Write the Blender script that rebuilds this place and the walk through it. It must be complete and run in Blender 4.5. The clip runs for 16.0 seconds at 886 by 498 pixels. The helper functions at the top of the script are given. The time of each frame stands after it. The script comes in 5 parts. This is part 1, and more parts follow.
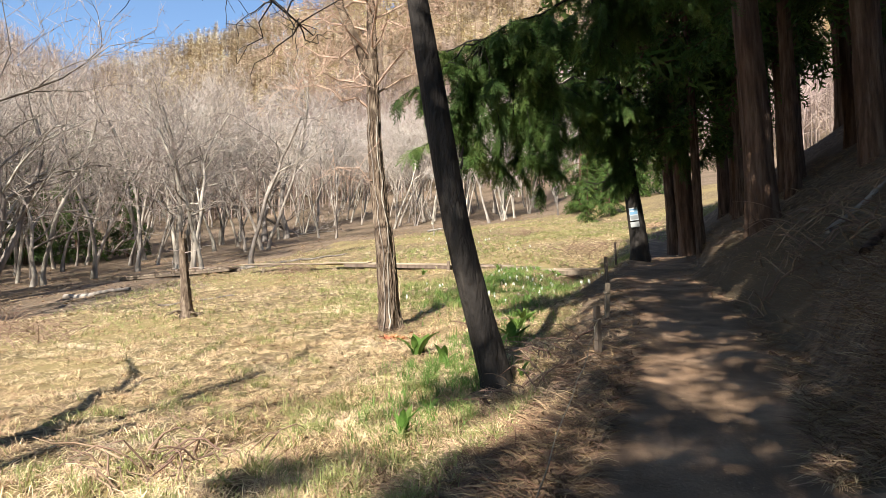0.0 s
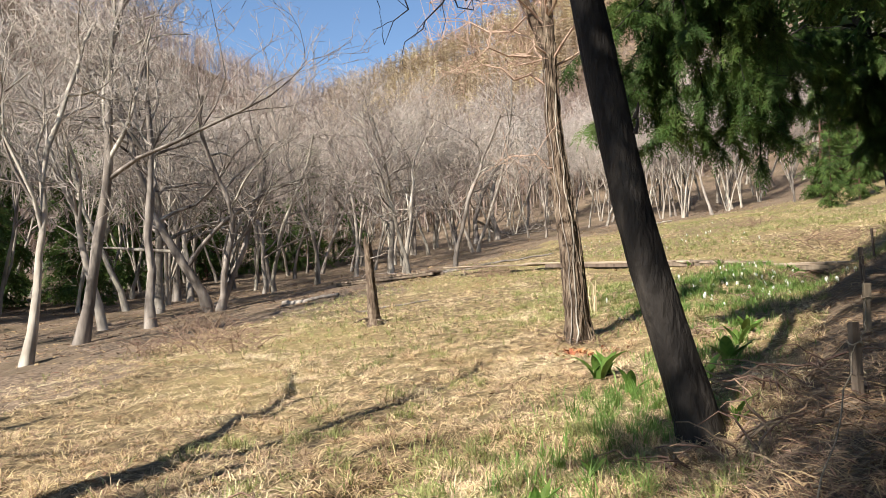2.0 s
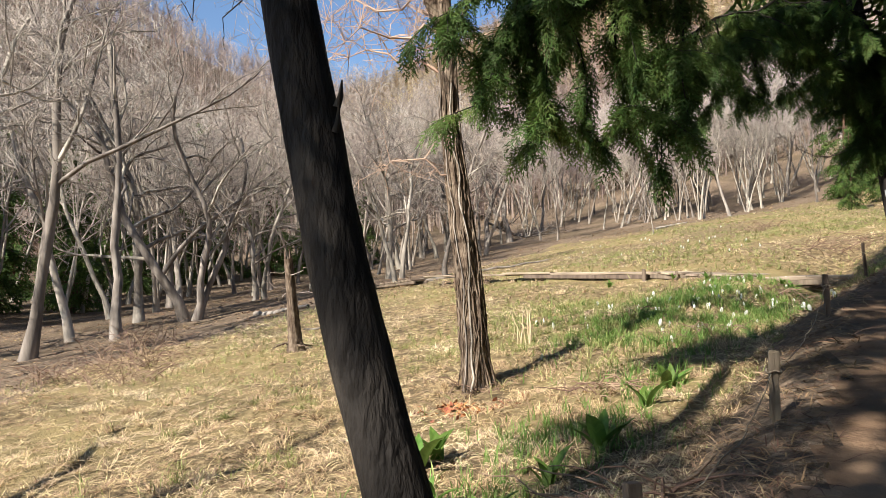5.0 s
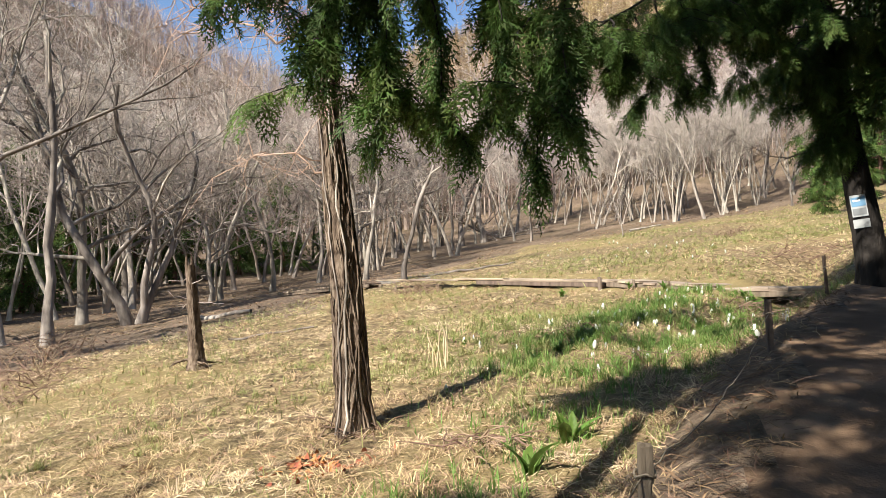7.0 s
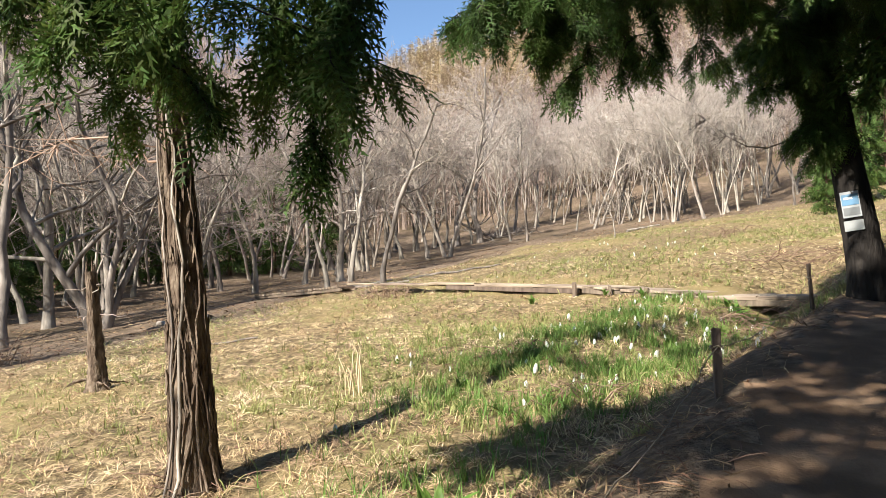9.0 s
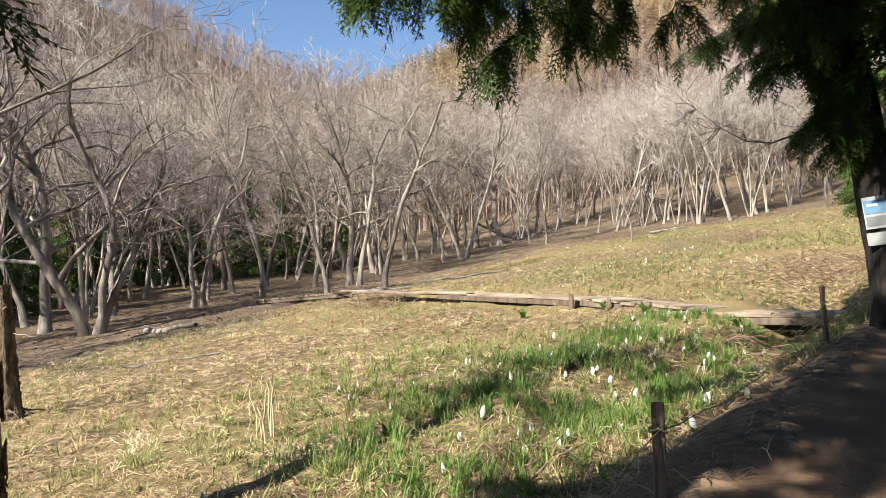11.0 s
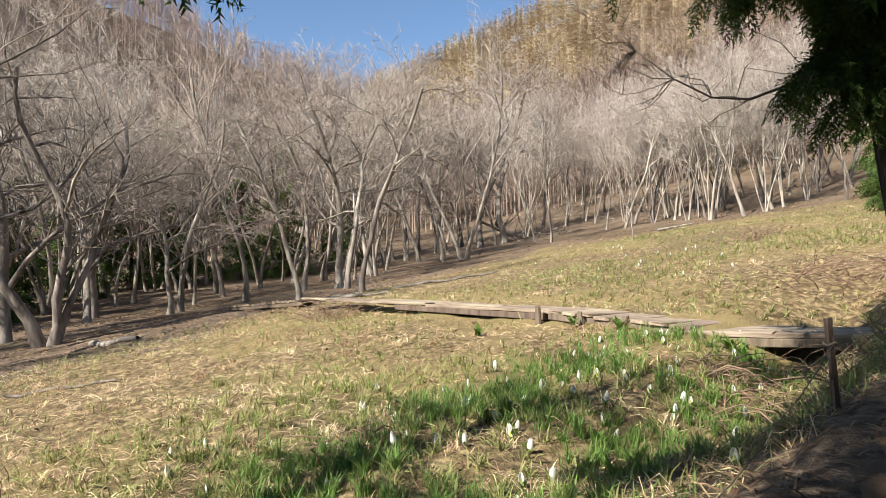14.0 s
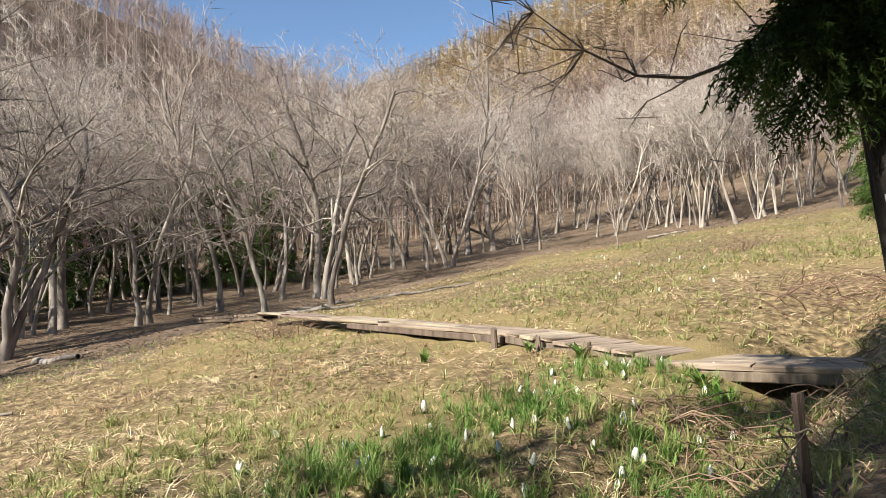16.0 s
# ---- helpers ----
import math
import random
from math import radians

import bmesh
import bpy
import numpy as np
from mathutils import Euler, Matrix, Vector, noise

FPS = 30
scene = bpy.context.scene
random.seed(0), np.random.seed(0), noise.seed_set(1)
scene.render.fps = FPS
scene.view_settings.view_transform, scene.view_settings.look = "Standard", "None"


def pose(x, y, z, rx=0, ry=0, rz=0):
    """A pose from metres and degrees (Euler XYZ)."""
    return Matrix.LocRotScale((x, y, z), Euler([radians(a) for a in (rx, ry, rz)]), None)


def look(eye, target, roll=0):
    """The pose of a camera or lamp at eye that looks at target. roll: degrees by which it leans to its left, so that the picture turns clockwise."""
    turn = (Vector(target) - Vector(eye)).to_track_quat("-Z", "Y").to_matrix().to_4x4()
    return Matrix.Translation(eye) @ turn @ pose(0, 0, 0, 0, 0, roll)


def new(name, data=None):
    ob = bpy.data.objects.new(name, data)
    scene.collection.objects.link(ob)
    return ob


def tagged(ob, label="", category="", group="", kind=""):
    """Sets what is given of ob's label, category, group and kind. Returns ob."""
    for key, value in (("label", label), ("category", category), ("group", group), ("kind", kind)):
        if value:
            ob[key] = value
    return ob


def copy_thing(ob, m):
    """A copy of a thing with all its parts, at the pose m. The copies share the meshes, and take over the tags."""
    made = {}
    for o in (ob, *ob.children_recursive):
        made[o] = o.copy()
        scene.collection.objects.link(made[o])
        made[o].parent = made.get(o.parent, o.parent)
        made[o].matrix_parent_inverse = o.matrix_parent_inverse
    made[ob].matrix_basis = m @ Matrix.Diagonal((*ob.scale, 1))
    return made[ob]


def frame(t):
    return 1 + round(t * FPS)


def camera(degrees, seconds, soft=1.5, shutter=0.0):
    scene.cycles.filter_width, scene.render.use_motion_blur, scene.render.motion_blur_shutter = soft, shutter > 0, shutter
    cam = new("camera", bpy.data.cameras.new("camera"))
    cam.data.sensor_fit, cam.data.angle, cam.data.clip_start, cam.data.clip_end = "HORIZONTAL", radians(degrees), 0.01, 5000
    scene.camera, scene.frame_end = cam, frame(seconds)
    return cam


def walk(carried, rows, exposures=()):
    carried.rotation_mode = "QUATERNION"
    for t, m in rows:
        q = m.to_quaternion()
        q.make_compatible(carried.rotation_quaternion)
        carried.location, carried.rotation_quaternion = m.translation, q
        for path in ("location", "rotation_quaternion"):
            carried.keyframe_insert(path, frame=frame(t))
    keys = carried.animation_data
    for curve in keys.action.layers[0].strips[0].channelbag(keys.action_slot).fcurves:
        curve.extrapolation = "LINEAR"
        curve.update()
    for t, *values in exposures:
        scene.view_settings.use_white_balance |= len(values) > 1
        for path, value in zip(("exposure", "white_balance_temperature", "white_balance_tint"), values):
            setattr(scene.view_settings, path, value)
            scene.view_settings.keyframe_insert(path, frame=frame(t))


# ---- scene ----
cam = camera(63.0, 16.0, soft=0.7)
METRES, EYE, TILT, LEAN, TURN = 15.5, 1.5, 1.5, 0.0, 0.0
ROWS = [
    (0.0, 0.0, 0.0, 0.0, 0.0, 0.0, -0.0),
    (0.5, 0.0017, 0.0309, -0.0021, 7.8, -0.02, 0.96),
    (1.0, 0.0071, 0.0596, -0.0029, 14.65, 0.23, 1.72),
    (1.5, 0.0147, 0.0884, -0.0021, 16.63, 0.35, 1.92),
    (2.0, 0.0232, 0.118, -0.0009, 17.06, 0.28, 2.04),
    (2.5, 0.0359, 0.1486, 0.0024, 17.5, 0.4, 2.26),
    (3.0, 0.0502, 0.1756, 0.0063, 17.78, 0.53, 2.21),
    (3.5, 0.0657, 0.2033, 0.0091, 17.93, 0.48, 2.29),
    (6.0, 0.134, 0.3462, 0.0206, 19.96, 0.3, 1.99),
    (6.5, 0.142, 0.3768, 0.023, 19.25, 0.27, 1.82),
    (7.0, 0.149, 0.4081, 0.0248, 18.04, 0.18, 1.56),
    (7.5, 0.1565, 0.438, 0.0231, 18.26, 0.13, 1.53),
    (8.0, 0.1658, 0.4697, 0.024, 18.29, 0.13, 1.51),
    (8.5, 0.1778, 0.5006, 0.0287, 18.28, 0.17, 1.5),
    (9.0, 0.1874, 0.5339, 0.0288, 18.53, 0.15, 1.51),
    (9.5, 0.1995, 0.5636, 0.0315, 18.78, 0.26, 1.49),
    (12.0, 0.2258, 0.7138, 0.0421, 21.79, 0.12, 1.45),
    (12.5, 0.2315, 0.7445, 0.0438, 21.85, 0.12, 1.61),
    (13.0, 0.2358, 0.7754, 0.044, 22.08, 0.12, 1.64),
    (13.5, 0.2412, 0.8098, 0.0441, 22.34, 0.13, 1.74),
    (14.0, 0.2473, 0.8416, 0.0442, 22.13, 0.13, 1.84),
    (14.5, 0.2491, 0.8725, 0.0424, 21.81, 0.08, 1.7),
    (15.0, 0.2539, 0.9041, 0.0457, 21.57, 0.15, 1.74),
    (15.5, 0.2592, 0.9309, 0.0508, 21.73, 0.33, 1.78),
    (16.0, 0.2659, 0.9518, 0.0534, 21.87, 0.57, 1.8),
]
walk(cam, [(t, pose(0, 0, EYE, TILT, LEAN, TURN) @ pose(METRES * x, METRES * y, METRES * z, 90 + pitch, roll, yaw)) for t, x, y, z, yaw, pitch, roll in ROWS],
     exposures=((0.0, 1.38), (2.5, 1.15), (7.0, 1.25), (9.0, 1.32), (12.0, 1.14), (16.0, 1.08)))


# ---- light ----
SUN_AZ, SUN_EL = radians(205.0), radians(40.0)  # clockwise from +y: behind the walker, to the left
world = bpy.data.worlds.new("world")
scene.world = world
world.use_nodes = True
sky = world.node_tree.nodes.new("ShaderNodeTexSky")
sky.sky_type, sky.sun_disc = "NISHITA", False
sky.sun_elevation, sky.sun_rotation = SUN_EL, SUN_AZ
sky.air_density, sky.dust_density, sky.ozone_density = 1.0, 0.1, 4.0
world.node_tree.links.new(sky.outputs[0], world.node_tree.nodes["Background"].inputs[0])
world.node_tree.nodes["Background"].inputs[1].default_value = 0.075
sun = new("sun", bpy.data.lights.new("sun", "SUN"))
sun.data.energy, sun.data.angle, sun.data.color = 5.0, radians(0.5), (1.0, 0.945, 0.86)
sun_from = Vector((math.sin(SUN_AZ) * math.cos(SUN_EL), math.cos(SUN_AZ) * math.cos(SUN_EL), math.sin(SUN_EL)))
sun.matrix_world = look(sun_from * 60, (0, 0, 0))


# ---- materials ----
def material(name, colours, scale=4.0, detail=6.0, rough=0.9, bump=0.3, bump_scale=40.0, stretch=(1, 1, 1), spread=(0.3, 0.7),
             per="", vary=0.25, blotch=None, blotch_scale=0.5, trans=0.0, bump_dist=0.02, metal=0.0):
    """A two-scale noise material. colours: 2 to 4 base colours; per: 'object' or 'island' to vary by piece; blotch: a third, large-scale colour."""
    m = bpy.data.materials.new(name)
    m.use_nodes = True
    nt = m.node_tree
    n, lk = nt.nodes, nt.links
    bsdf = n["Principled BSDF"]
    tc = n.new("ShaderNodeTexCoord")
    mp = n.new("ShaderNodeMapping")
    mp.inputs["Scale"].default_value = stretch
    lk.new(tc.outputs["Object"], mp.inputs[0])
    big = n.new("ShaderNodeTexNoise")
    big.inputs["Scale"].default_value, big.inputs["Detail"].default_value = scale, detail
    lk.new(mp.outputs[0], big.inputs[0])
    ramp = n.new("ShaderNodeValToRGB")
    els = ramp.color_ramp.elements
    while len(els) < len(colours):
        els.new(0.5)
    for k, c in enumerate(colours):
        els[k].position = spread[0] + (spread[1] - spread[0]) * k / (len(colours) - 1)
        els[k].color = (*c, 1)
    lk.new(big.outputs[0], ramp.inputs[0])
    out = ramp.outputs[0]
    if blotch:
        bn = n.new("ShaderNodeTexNoise")
        bn.inputs["Scale"].default_value, bn.inputs["Detail"].default_value = blotch_scale, 4
        lk.new(tc.outputs["Object"], bn.inputs[0])
        br = n.new("ShaderNodeValToRGB")
        br.color_ramp.elements[0].position, br.color_ramp.elements[1].position = 0.46, 0.62
        lk.new(bn.outputs[0], br.inputs[0])
        mx = n.new("ShaderNodeMix")
        mx.data_type = "RGBA"
        lk.new(br.outputs[0], mx.inputs["Factor"])
        lk.new(out, mx.inputs[6])
        mx.inputs[7].default_value = (*blotch, 1)
        out = mx.outputs[2]
    if per:
        src = n.new("ShaderNodeObjectInfo").outputs["Random"] if per == "object" else n.new("ShaderNodeNewGeometry").outputs["Random Per Island"]
        hs = n.new("ShaderNodeHueSaturation")
        mr = n.new("ShaderNodeMapRange")
        mr.inputs[3].default_value, mr.inputs[4].default_value = 1 - vary, 1 + vary
        lk.new(src, mr.inputs[0])
        lk.new(mr.outputs[0], hs.inputs["Value"])
        hr = n.new("ShaderNodeMapRange")
        hr.inputs[3].default_value, hr.inputs[4].default_value = 0.5 - vary * 0.06, 0.5 + vary * 0.06
        lk.new(src, hr.inputs[0])
        lk.new(hr.outputs[0], hs.inputs["Hue"])
        lk.new(out, hs.inputs["Color"])
        out = hs.outputs[0]
    lk.new(out, bsdf.inputs["Base Color"])
    bsdf.inputs["Roughness"].default_value, bsdf.inputs["Metallic"].default_value = rough, metal
    if "Specular IOR Level" in bsdf.inputs:
        bsdf.inputs["Specular IOR Level"].default_value = 0.25
    if bump:
        fine = n.new("ShaderNodeTexNoise")
        fine.inputs["Scale"].default_value, fine.inputs["Detail"].default_value = bump_scale, 5
        lk.new(mp.outputs[0], fine.inputs[0])
        bp = n.new("ShaderNodeBump")
        bp.inputs["Strength"].default_value, bp.inputs["Distance"].default_value = bump, bump_dist
        lk.new(fine.outputs[0], bp.inputs["Height"])
        lk.new(bp.outputs[0], bsdf.inputs["Normal"])
    if trans:
        tr = n.new("ShaderNodeBsdfTranslucent")
        lk.new(out, tr.inputs[0])
        ms = n.new("ShaderNodeMixShader")
        ms.inputs[0].default_value = trans
        lk.new(bsdf.outputs[0], ms.inputs[1])
        lk.new(tr.outputs[0], ms.inputs[2])
        lk.new(ms.outputs[0], n["Material Output"].inputs[0])
    return m


M_BARK = material("bark_grey", [(0.08, 0.067, 0.056), (0.22, 0.19, 0.157), (0.43, 0.38, 0.32)], 3, 8, 0.9, 0.8, 14, (1, 1, 0.25), per="object", vary=0.25)
M_BARK_PALE = material("bark_pale", [(0.15, 0.128, 0.105), (0.31, 0.268, 0.22), (0.47, 0.415, 0.345)], 3, 8, 0.9, 0.7, 14, (1, 1, 0.3), per="object", vary=0.2)
M_TWIG = material("twig_grey", [(0.17, 0.136, 0.112), (0.42, 0.345, 0.29)], 2, 3, 0.85, 0, per="object", vary=0.2)
M_TWIG_PALE = material("twig_pale", [(0.26, 0.22, 0.185), (0.55, 0.48, 0.415)], 2, 3, 0.85, 0, per="object", vary=0.15)
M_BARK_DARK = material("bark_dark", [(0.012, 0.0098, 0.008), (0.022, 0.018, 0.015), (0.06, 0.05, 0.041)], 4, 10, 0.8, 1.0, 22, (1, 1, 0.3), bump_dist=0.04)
M_BARK_IVY = material("bark_shaggy", [(0.045, 0.03, 0.02), (0.14, 0.10, 0.07), (0.30, 0.235, 0.17)], 14, 10, 0.95, 1.0, 45, (1, 1, 0.3), bump_dist=0.04)
M_CEDAR = material("bark_cedar", [(0.05, 0.028, 0.018), (0.12, 0.07, 0.046), (0.20, 0.13, 0.09)], 11, 10, 0.95, 1.0, 40, (1, 1, 0.12), bump_dist=0.05)
M_FROND = material("cypress_leaf", [(0.035, 0.064, 0.016), (0.072, 0.12, 0.027), (0.15, 0.205, 0.048)], 1.6, 5, 0.6, 0, per="island", vary=0.4, trans=0.42)
M_SOIL = material("meadow_soil", [(0.06, 0.042, 0.022), (0.165, 0.118, 0.06), (0.38, 0.29, 0.155)], 9, 10, 0.95, 0.9, 30, bump_dist=0.05, blotch=(0.235, 0.18, 0.08), blotch_scale=0.22)


def tube(pts, rad, sides=3, twist=0.0, cap=False):
    """Vertices and quads of a tube along points."""
    pts, rad = np.asarray(pts, float), np.asarray(rad, float)
    d = np.gradient(pts, axis=0)
    d /= np.linalg.norm(d, axis=1)[:, None] + 1e-9
    ref = np.array([0.31, 0.95, 0.05]) if abs(d[0, 0]) > 0.6 else np.array([1.0, 0.05, 0.02])
    u = np.cross(d, ref)
    u /= np.linalg.norm(u, axis=1)[:, None] + 1e-9
    w = np.cross(d, u)
    a = np.arange(sides) * 2 * np.pi / sides + twist
    v = pts[:, None] + rad[:, None, None] * (np.cos(a)[None, :, None] * u[:, None] + np.sin(a)[None, :, None] * w[:, None])
    n = len(pts)
    k = np.arange(sides)
    i = np.arange(n - 1)[:, None] * sides
    q = np.stack([i + k, i + (k + 1) % sides, i + sides + (k + 1) % sides, i + sides + k], -1).reshape(-1, 4)
    return v.reshape(-1, 3), q


class Bag:
    """Collects quads and triangles for one mesh."""

    def __init__(self):
        self.v, self.q, self.t, self.n = [], [], [], 0

    def add(self, v, q=None, t=None):
        v = np.asarray(v, float).reshape(-1, 3)
        if q is not None and len(q):
            self.q.append(np.asarray(q, int) + self.n)
        if t is not None and len(t):
            self.t.append(np.asarray(t, int) + self.n)
        self.v.append(v)
        self.n += len(v)
        return self

    def mesh(self, name, mat, smooth=True):
        me = bpy.data.meshes.new(name)
        v = np.concatenate(self.v)
        q = np.concatenate(self.q).reshape(-1, 4) if self.q else np.zeros((0, 4), int)
        t = np.concatenate(self.t).reshape(-1, 3) if self.t else np.zeros((0, 3), int)
        me.vertices.add(len(v))
        me.vertices.foreach_set("co", v.ravel().astype(np.float32))
        loops = np.concatenate([q.ravel(), t.ravel()]).astype(np.int32)
        me.loops.add(len(loops))
        me.loops.foreach_set("vertex_index", loops)
        me.polygons.add(len(q) + len(t))
        starts = np.concatenate([np.arange(len(q)) * 4, len(q) * 4 + np.arange(len(t)) * 3]).astype(np.int32)
        me.polygons.foreach_set("loop_start", starts)
        me.polygons.foreach_set("use_smooth", np.full(len(q) + len(t), smooth))
        me.update(calc_edges=True)
        me.validate()
        me.materials.append(mat)
        return me


def part(name, me, parent=None, label=""):
    ob = new(name, me)
    if parent is not None:
        ob.parent = parent
    return tagged(ob, label)


def bm_mesh(name, bm, mat):
    me = bpy.data.meshes.new(name)
    bm.to_mesh(me)
    bm.free()
    me.materials.append(mat)
    return me


def smoothstep(a, b, x):
    s = np.clip((x - a) / (b - a), 0, 1)
    return s * s * (3 - 2 * s)


# ---- terrain ----
LINE_Y = np.array([-40, -6, 0, 3, 5.4, 8.3, 11, 14.7, 18.5, 24.0, 40.0])
LINE_X = np.array([-7, -0.9, 0.35, 1.05, 2.0, 2.9, 3.5, 4.25, 5.6, 7.4, 11.0])


def path_x(y):
    """The middle of the trodden path."""
    y = np.asarray(y, float)
    return sum(np.interp(y + k, LINE_Y, LINE_X) for k in (-1.0, -0.5, 0.0, 0.5, 1.0)) / 5


def path_z(y):
    return 0.08 + 0.0735 * np.asarray(y, float)


def rough_land(x, y):
    """Soft bumps of about 5 to 15 cm, from a few waves that never line up."""
    return (0.05 * np.sin(0.9 * x + 0.37 * y + 1.3) * np.sin(0.31 * x - 0.83 * y) + 0.035 * np.sin(2.1 * x - 1.3 * y + 0.4) * np.sin(1.2 * x + 1.9 * y)
            + 0.02 * np.sin(4.3 * x + 2.2 * y) * np.sin(2.7 * x - 5.1 * y + 2.0) + 0.03 * np.sin(5.3 * x + 1.1 * y) * np.sin(1.7 * x - 4.9 * y))


def ground(x, y):
    """The height of the land at x, y."""
    x, y = np.asarray(x, float), np.asarray(y, float)
    xc, yc = np.clip(x, -34, 16), np.clip(y, -8, 55)
    z = 0.017 + 0.0753 * xc - 0.0016 * yc + 0.00055 * xc * xc + 0.00088 * xc * yc + 0.00181 * np.clip(y, -8, 30) ** 2 + 0.083 * np.clip(y - 30, 0, 90)
    z = z + rough_land(x, y) - 0.5 * np.exp(-(((x + 22) / 8) ** 2 + ((y - 30) / 9) ** 2))
    z = z - 0.30 * np.exp(-(((x - 1.5) / 4.5) ** 2 + ((y - 25.0) / 4.0) ** 2))
    z = z + 0.55 * np.exp(-(((x - 0.5) / 7.0) ** 2 + ((y - 48.0) / 7.0) ** 2))
    # the path's bench, its bank down to the meadow and the wooded slope above it
    d = x - path_x(y)
    side = 1 - smoothstep(19.0, 27.0, y)
    bench = path_z(y) + 0.012 * np.sin(7 * x + 3 * y) - 0.03 * (1 - np.clip(np.abs(d) / 0.7, 0, 1) ** 2)
    w = smoothstep(-2.0, -0.72, d)
    z = z * (1 - w * side) + bench * w * side
    up = np.clip(d - 0.75, 0, None)
    rise = 0.66 * up - 0.0035 * up * up
    rise = np.where(up > 60, 0.66 * 60 - 0.0035 * 3600, rise)
    fade = 1 - 0.75 * smoothstep(23.0, 36.0, y)
    rise = rise + 0.3 * smoothstep(0.0, 0.6, up)
    z = z + rise * fade * smoothstep(0.0, 0.5, up) + 0.05 * smoothstep(0.1, 1.0, up) * (np.sin(1.7 * x + 0.8 * y) * np.sin(1.1 * y - 0.6 * x))
    ditch = np.interp(y, [3.5, 5.2, 6.0, 7.0, 9.0], [-2.9, -2.0, -1.75, -1.5, -1.0])
    z = z - 0.30 * np.exp(-(((x - ditch) / 0.26) ** 2)) * smoothstep(3.0, 4.5, y) * (1 - smoothstep(6.6, 8.6, y)) * (0.6 + 0.4 * np.sin(3.3 * y))
    # the wet gully that runs under the footbridge
    mid = np.interp(y, [14, 18, 21, 24.5, 30], [1.6, 2.6, 3.9, 4.7, 6.6])
    z = z - 0.72 * np.exp(-(((x - mid) / 0.95) ** 2)) * smoothstep(15.5, 22.5, y) * (1 - smoothstep(25.5, 30.0, y))
    # the far hills
    z = z + 115 * np.exp(-(((x - 60) / 142) ** 2 + ((np.minimum(y, 25) - 240) / 90) ** 2)) * (1 - smoothstep(32.0, 50.0, y))
    z = z + 93 * np.exp(-(((x - 51.6) / 218) ** 2 + ((y - 249) / 78.3) ** 2))
    z = z + 110 * np.clip(np.exp(-(((x + 180.6) / 78) ** 2 + ((y - 121.6) / 158) ** 2)) - 0.29, 0, None)
    return z


# ---- end of terrain ----
def spot(x, y, sink=0.0):
    return float(ground(x, y)) - sink


# ---- the land ----
def axis_steps(lo, hi, fine_lo, fine_hi, fine, grow=1.16):
    """Grid lines: fine in the middle, wider and wider outside."""
    mid = list(np.arange(fine_lo, fine_hi + 1e-6, fine))
    step, a = fine, fine_hi
    while a < hi:
        step *= grow
        a += step
        mid.append(min(a, hi))
    step, a = fine, fine_lo
    while a > lo:
        step *= grow
        a -= step
        mid.insert(0, max(a, lo))
    return np.array(mid)


def land():
    gx, gy = axis_steps(-700, 700, -11, 8, 0.17), axis_steps(-500, 900, -2, 30, 0.17)
    X, Y = np.meshgrid(gx, gy)
    nx, ny = len(gx), len(gy)
    V = np.stack([X, Y, ground(X, Y)], -1).reshape(-1, 3)
    i = (np.arange(ny - 1)[:, None] * nx + np.arange(nx - 1)).ravel()
    Q = np.stack([i, i + 1, i + nx + 1, i + nx], -1)
    me = Bag().add(V, Q).mesh("ground", M_SOIL)
    me.materials.append(M_PATH)
    me.materials.append(M_LITTER)
    cx, cy = V[Q].mean(1)[:, 0], V[Q].mean(1)[:, 1]
    d = cx - path_x(cy)
    edge = 0.08 * np.sin(3.1 * cy) + 0.05 * np.sin(7.7 * cy + 1) + 0.03 * np.sin(17 * cy)
    idx = np.zeros(len(Q), np.int32)
    woods = (cy > wood_edge(cx)) | (cx < -11 - 2 * np.sin(0.4 * cy)) | ((d > 0.8 + edge) & (cy < 27)) | ((cy < -10) & (cx < path_x(cy)))
    idx[woods] = 2
    idx[(d > -0.78 + edge) & (d < 0.8 + edge) & (cy < 40)] = 1
    idx[(d > -1.6 + 2 * edge) & (d <= -0.7 + edge) & (cy < 24)] = 2
    me.polygons.foreach_set("material_index", idx)
    ob = new("ground", me)
    return tagged(ob, "rolling meadow and wooded valley floor with a trodden earth path", "ground", kind="structure")


def wood_edge(x):
    """Where the meadow ends and the wood begins, as y over x."""
    return np.interp(x, [-40, -18, -14.5, -12.8, -11.5, -9, -2, 4, 9, 30], [14, 18, 32, 38, 58, 68, 67, 66, 66, 66]) + 0.7 * np.sin(0.8 * np.asarray(x))


M_PATH = material("path_earth", [(0.14, 0.085, 0.048), (0.245, 0.155, 0.094), (0.37, 0.245, 0.15)], 2.3, 10, 0.95, 0.6, 35, bump_dist=0.02, blotch=(0.15, 0.096, 0.058), blotch_scale=1.3)
M_LITTER = material("leaf_litter", [(0.07, 0.049, 0.033), (0.175, 0.125, 0.084), (0.34, 0.25, 0.17)], 9, 12, 0.95, 1.0, 40, bump_dist=0.05, blotch=(0.13, 0.095, 0.058), blotch_scale=0.3)
land()


# ---- bare trees ----
def unit(v):
    return v / (np.linalg.norm(v) + 1e-9)


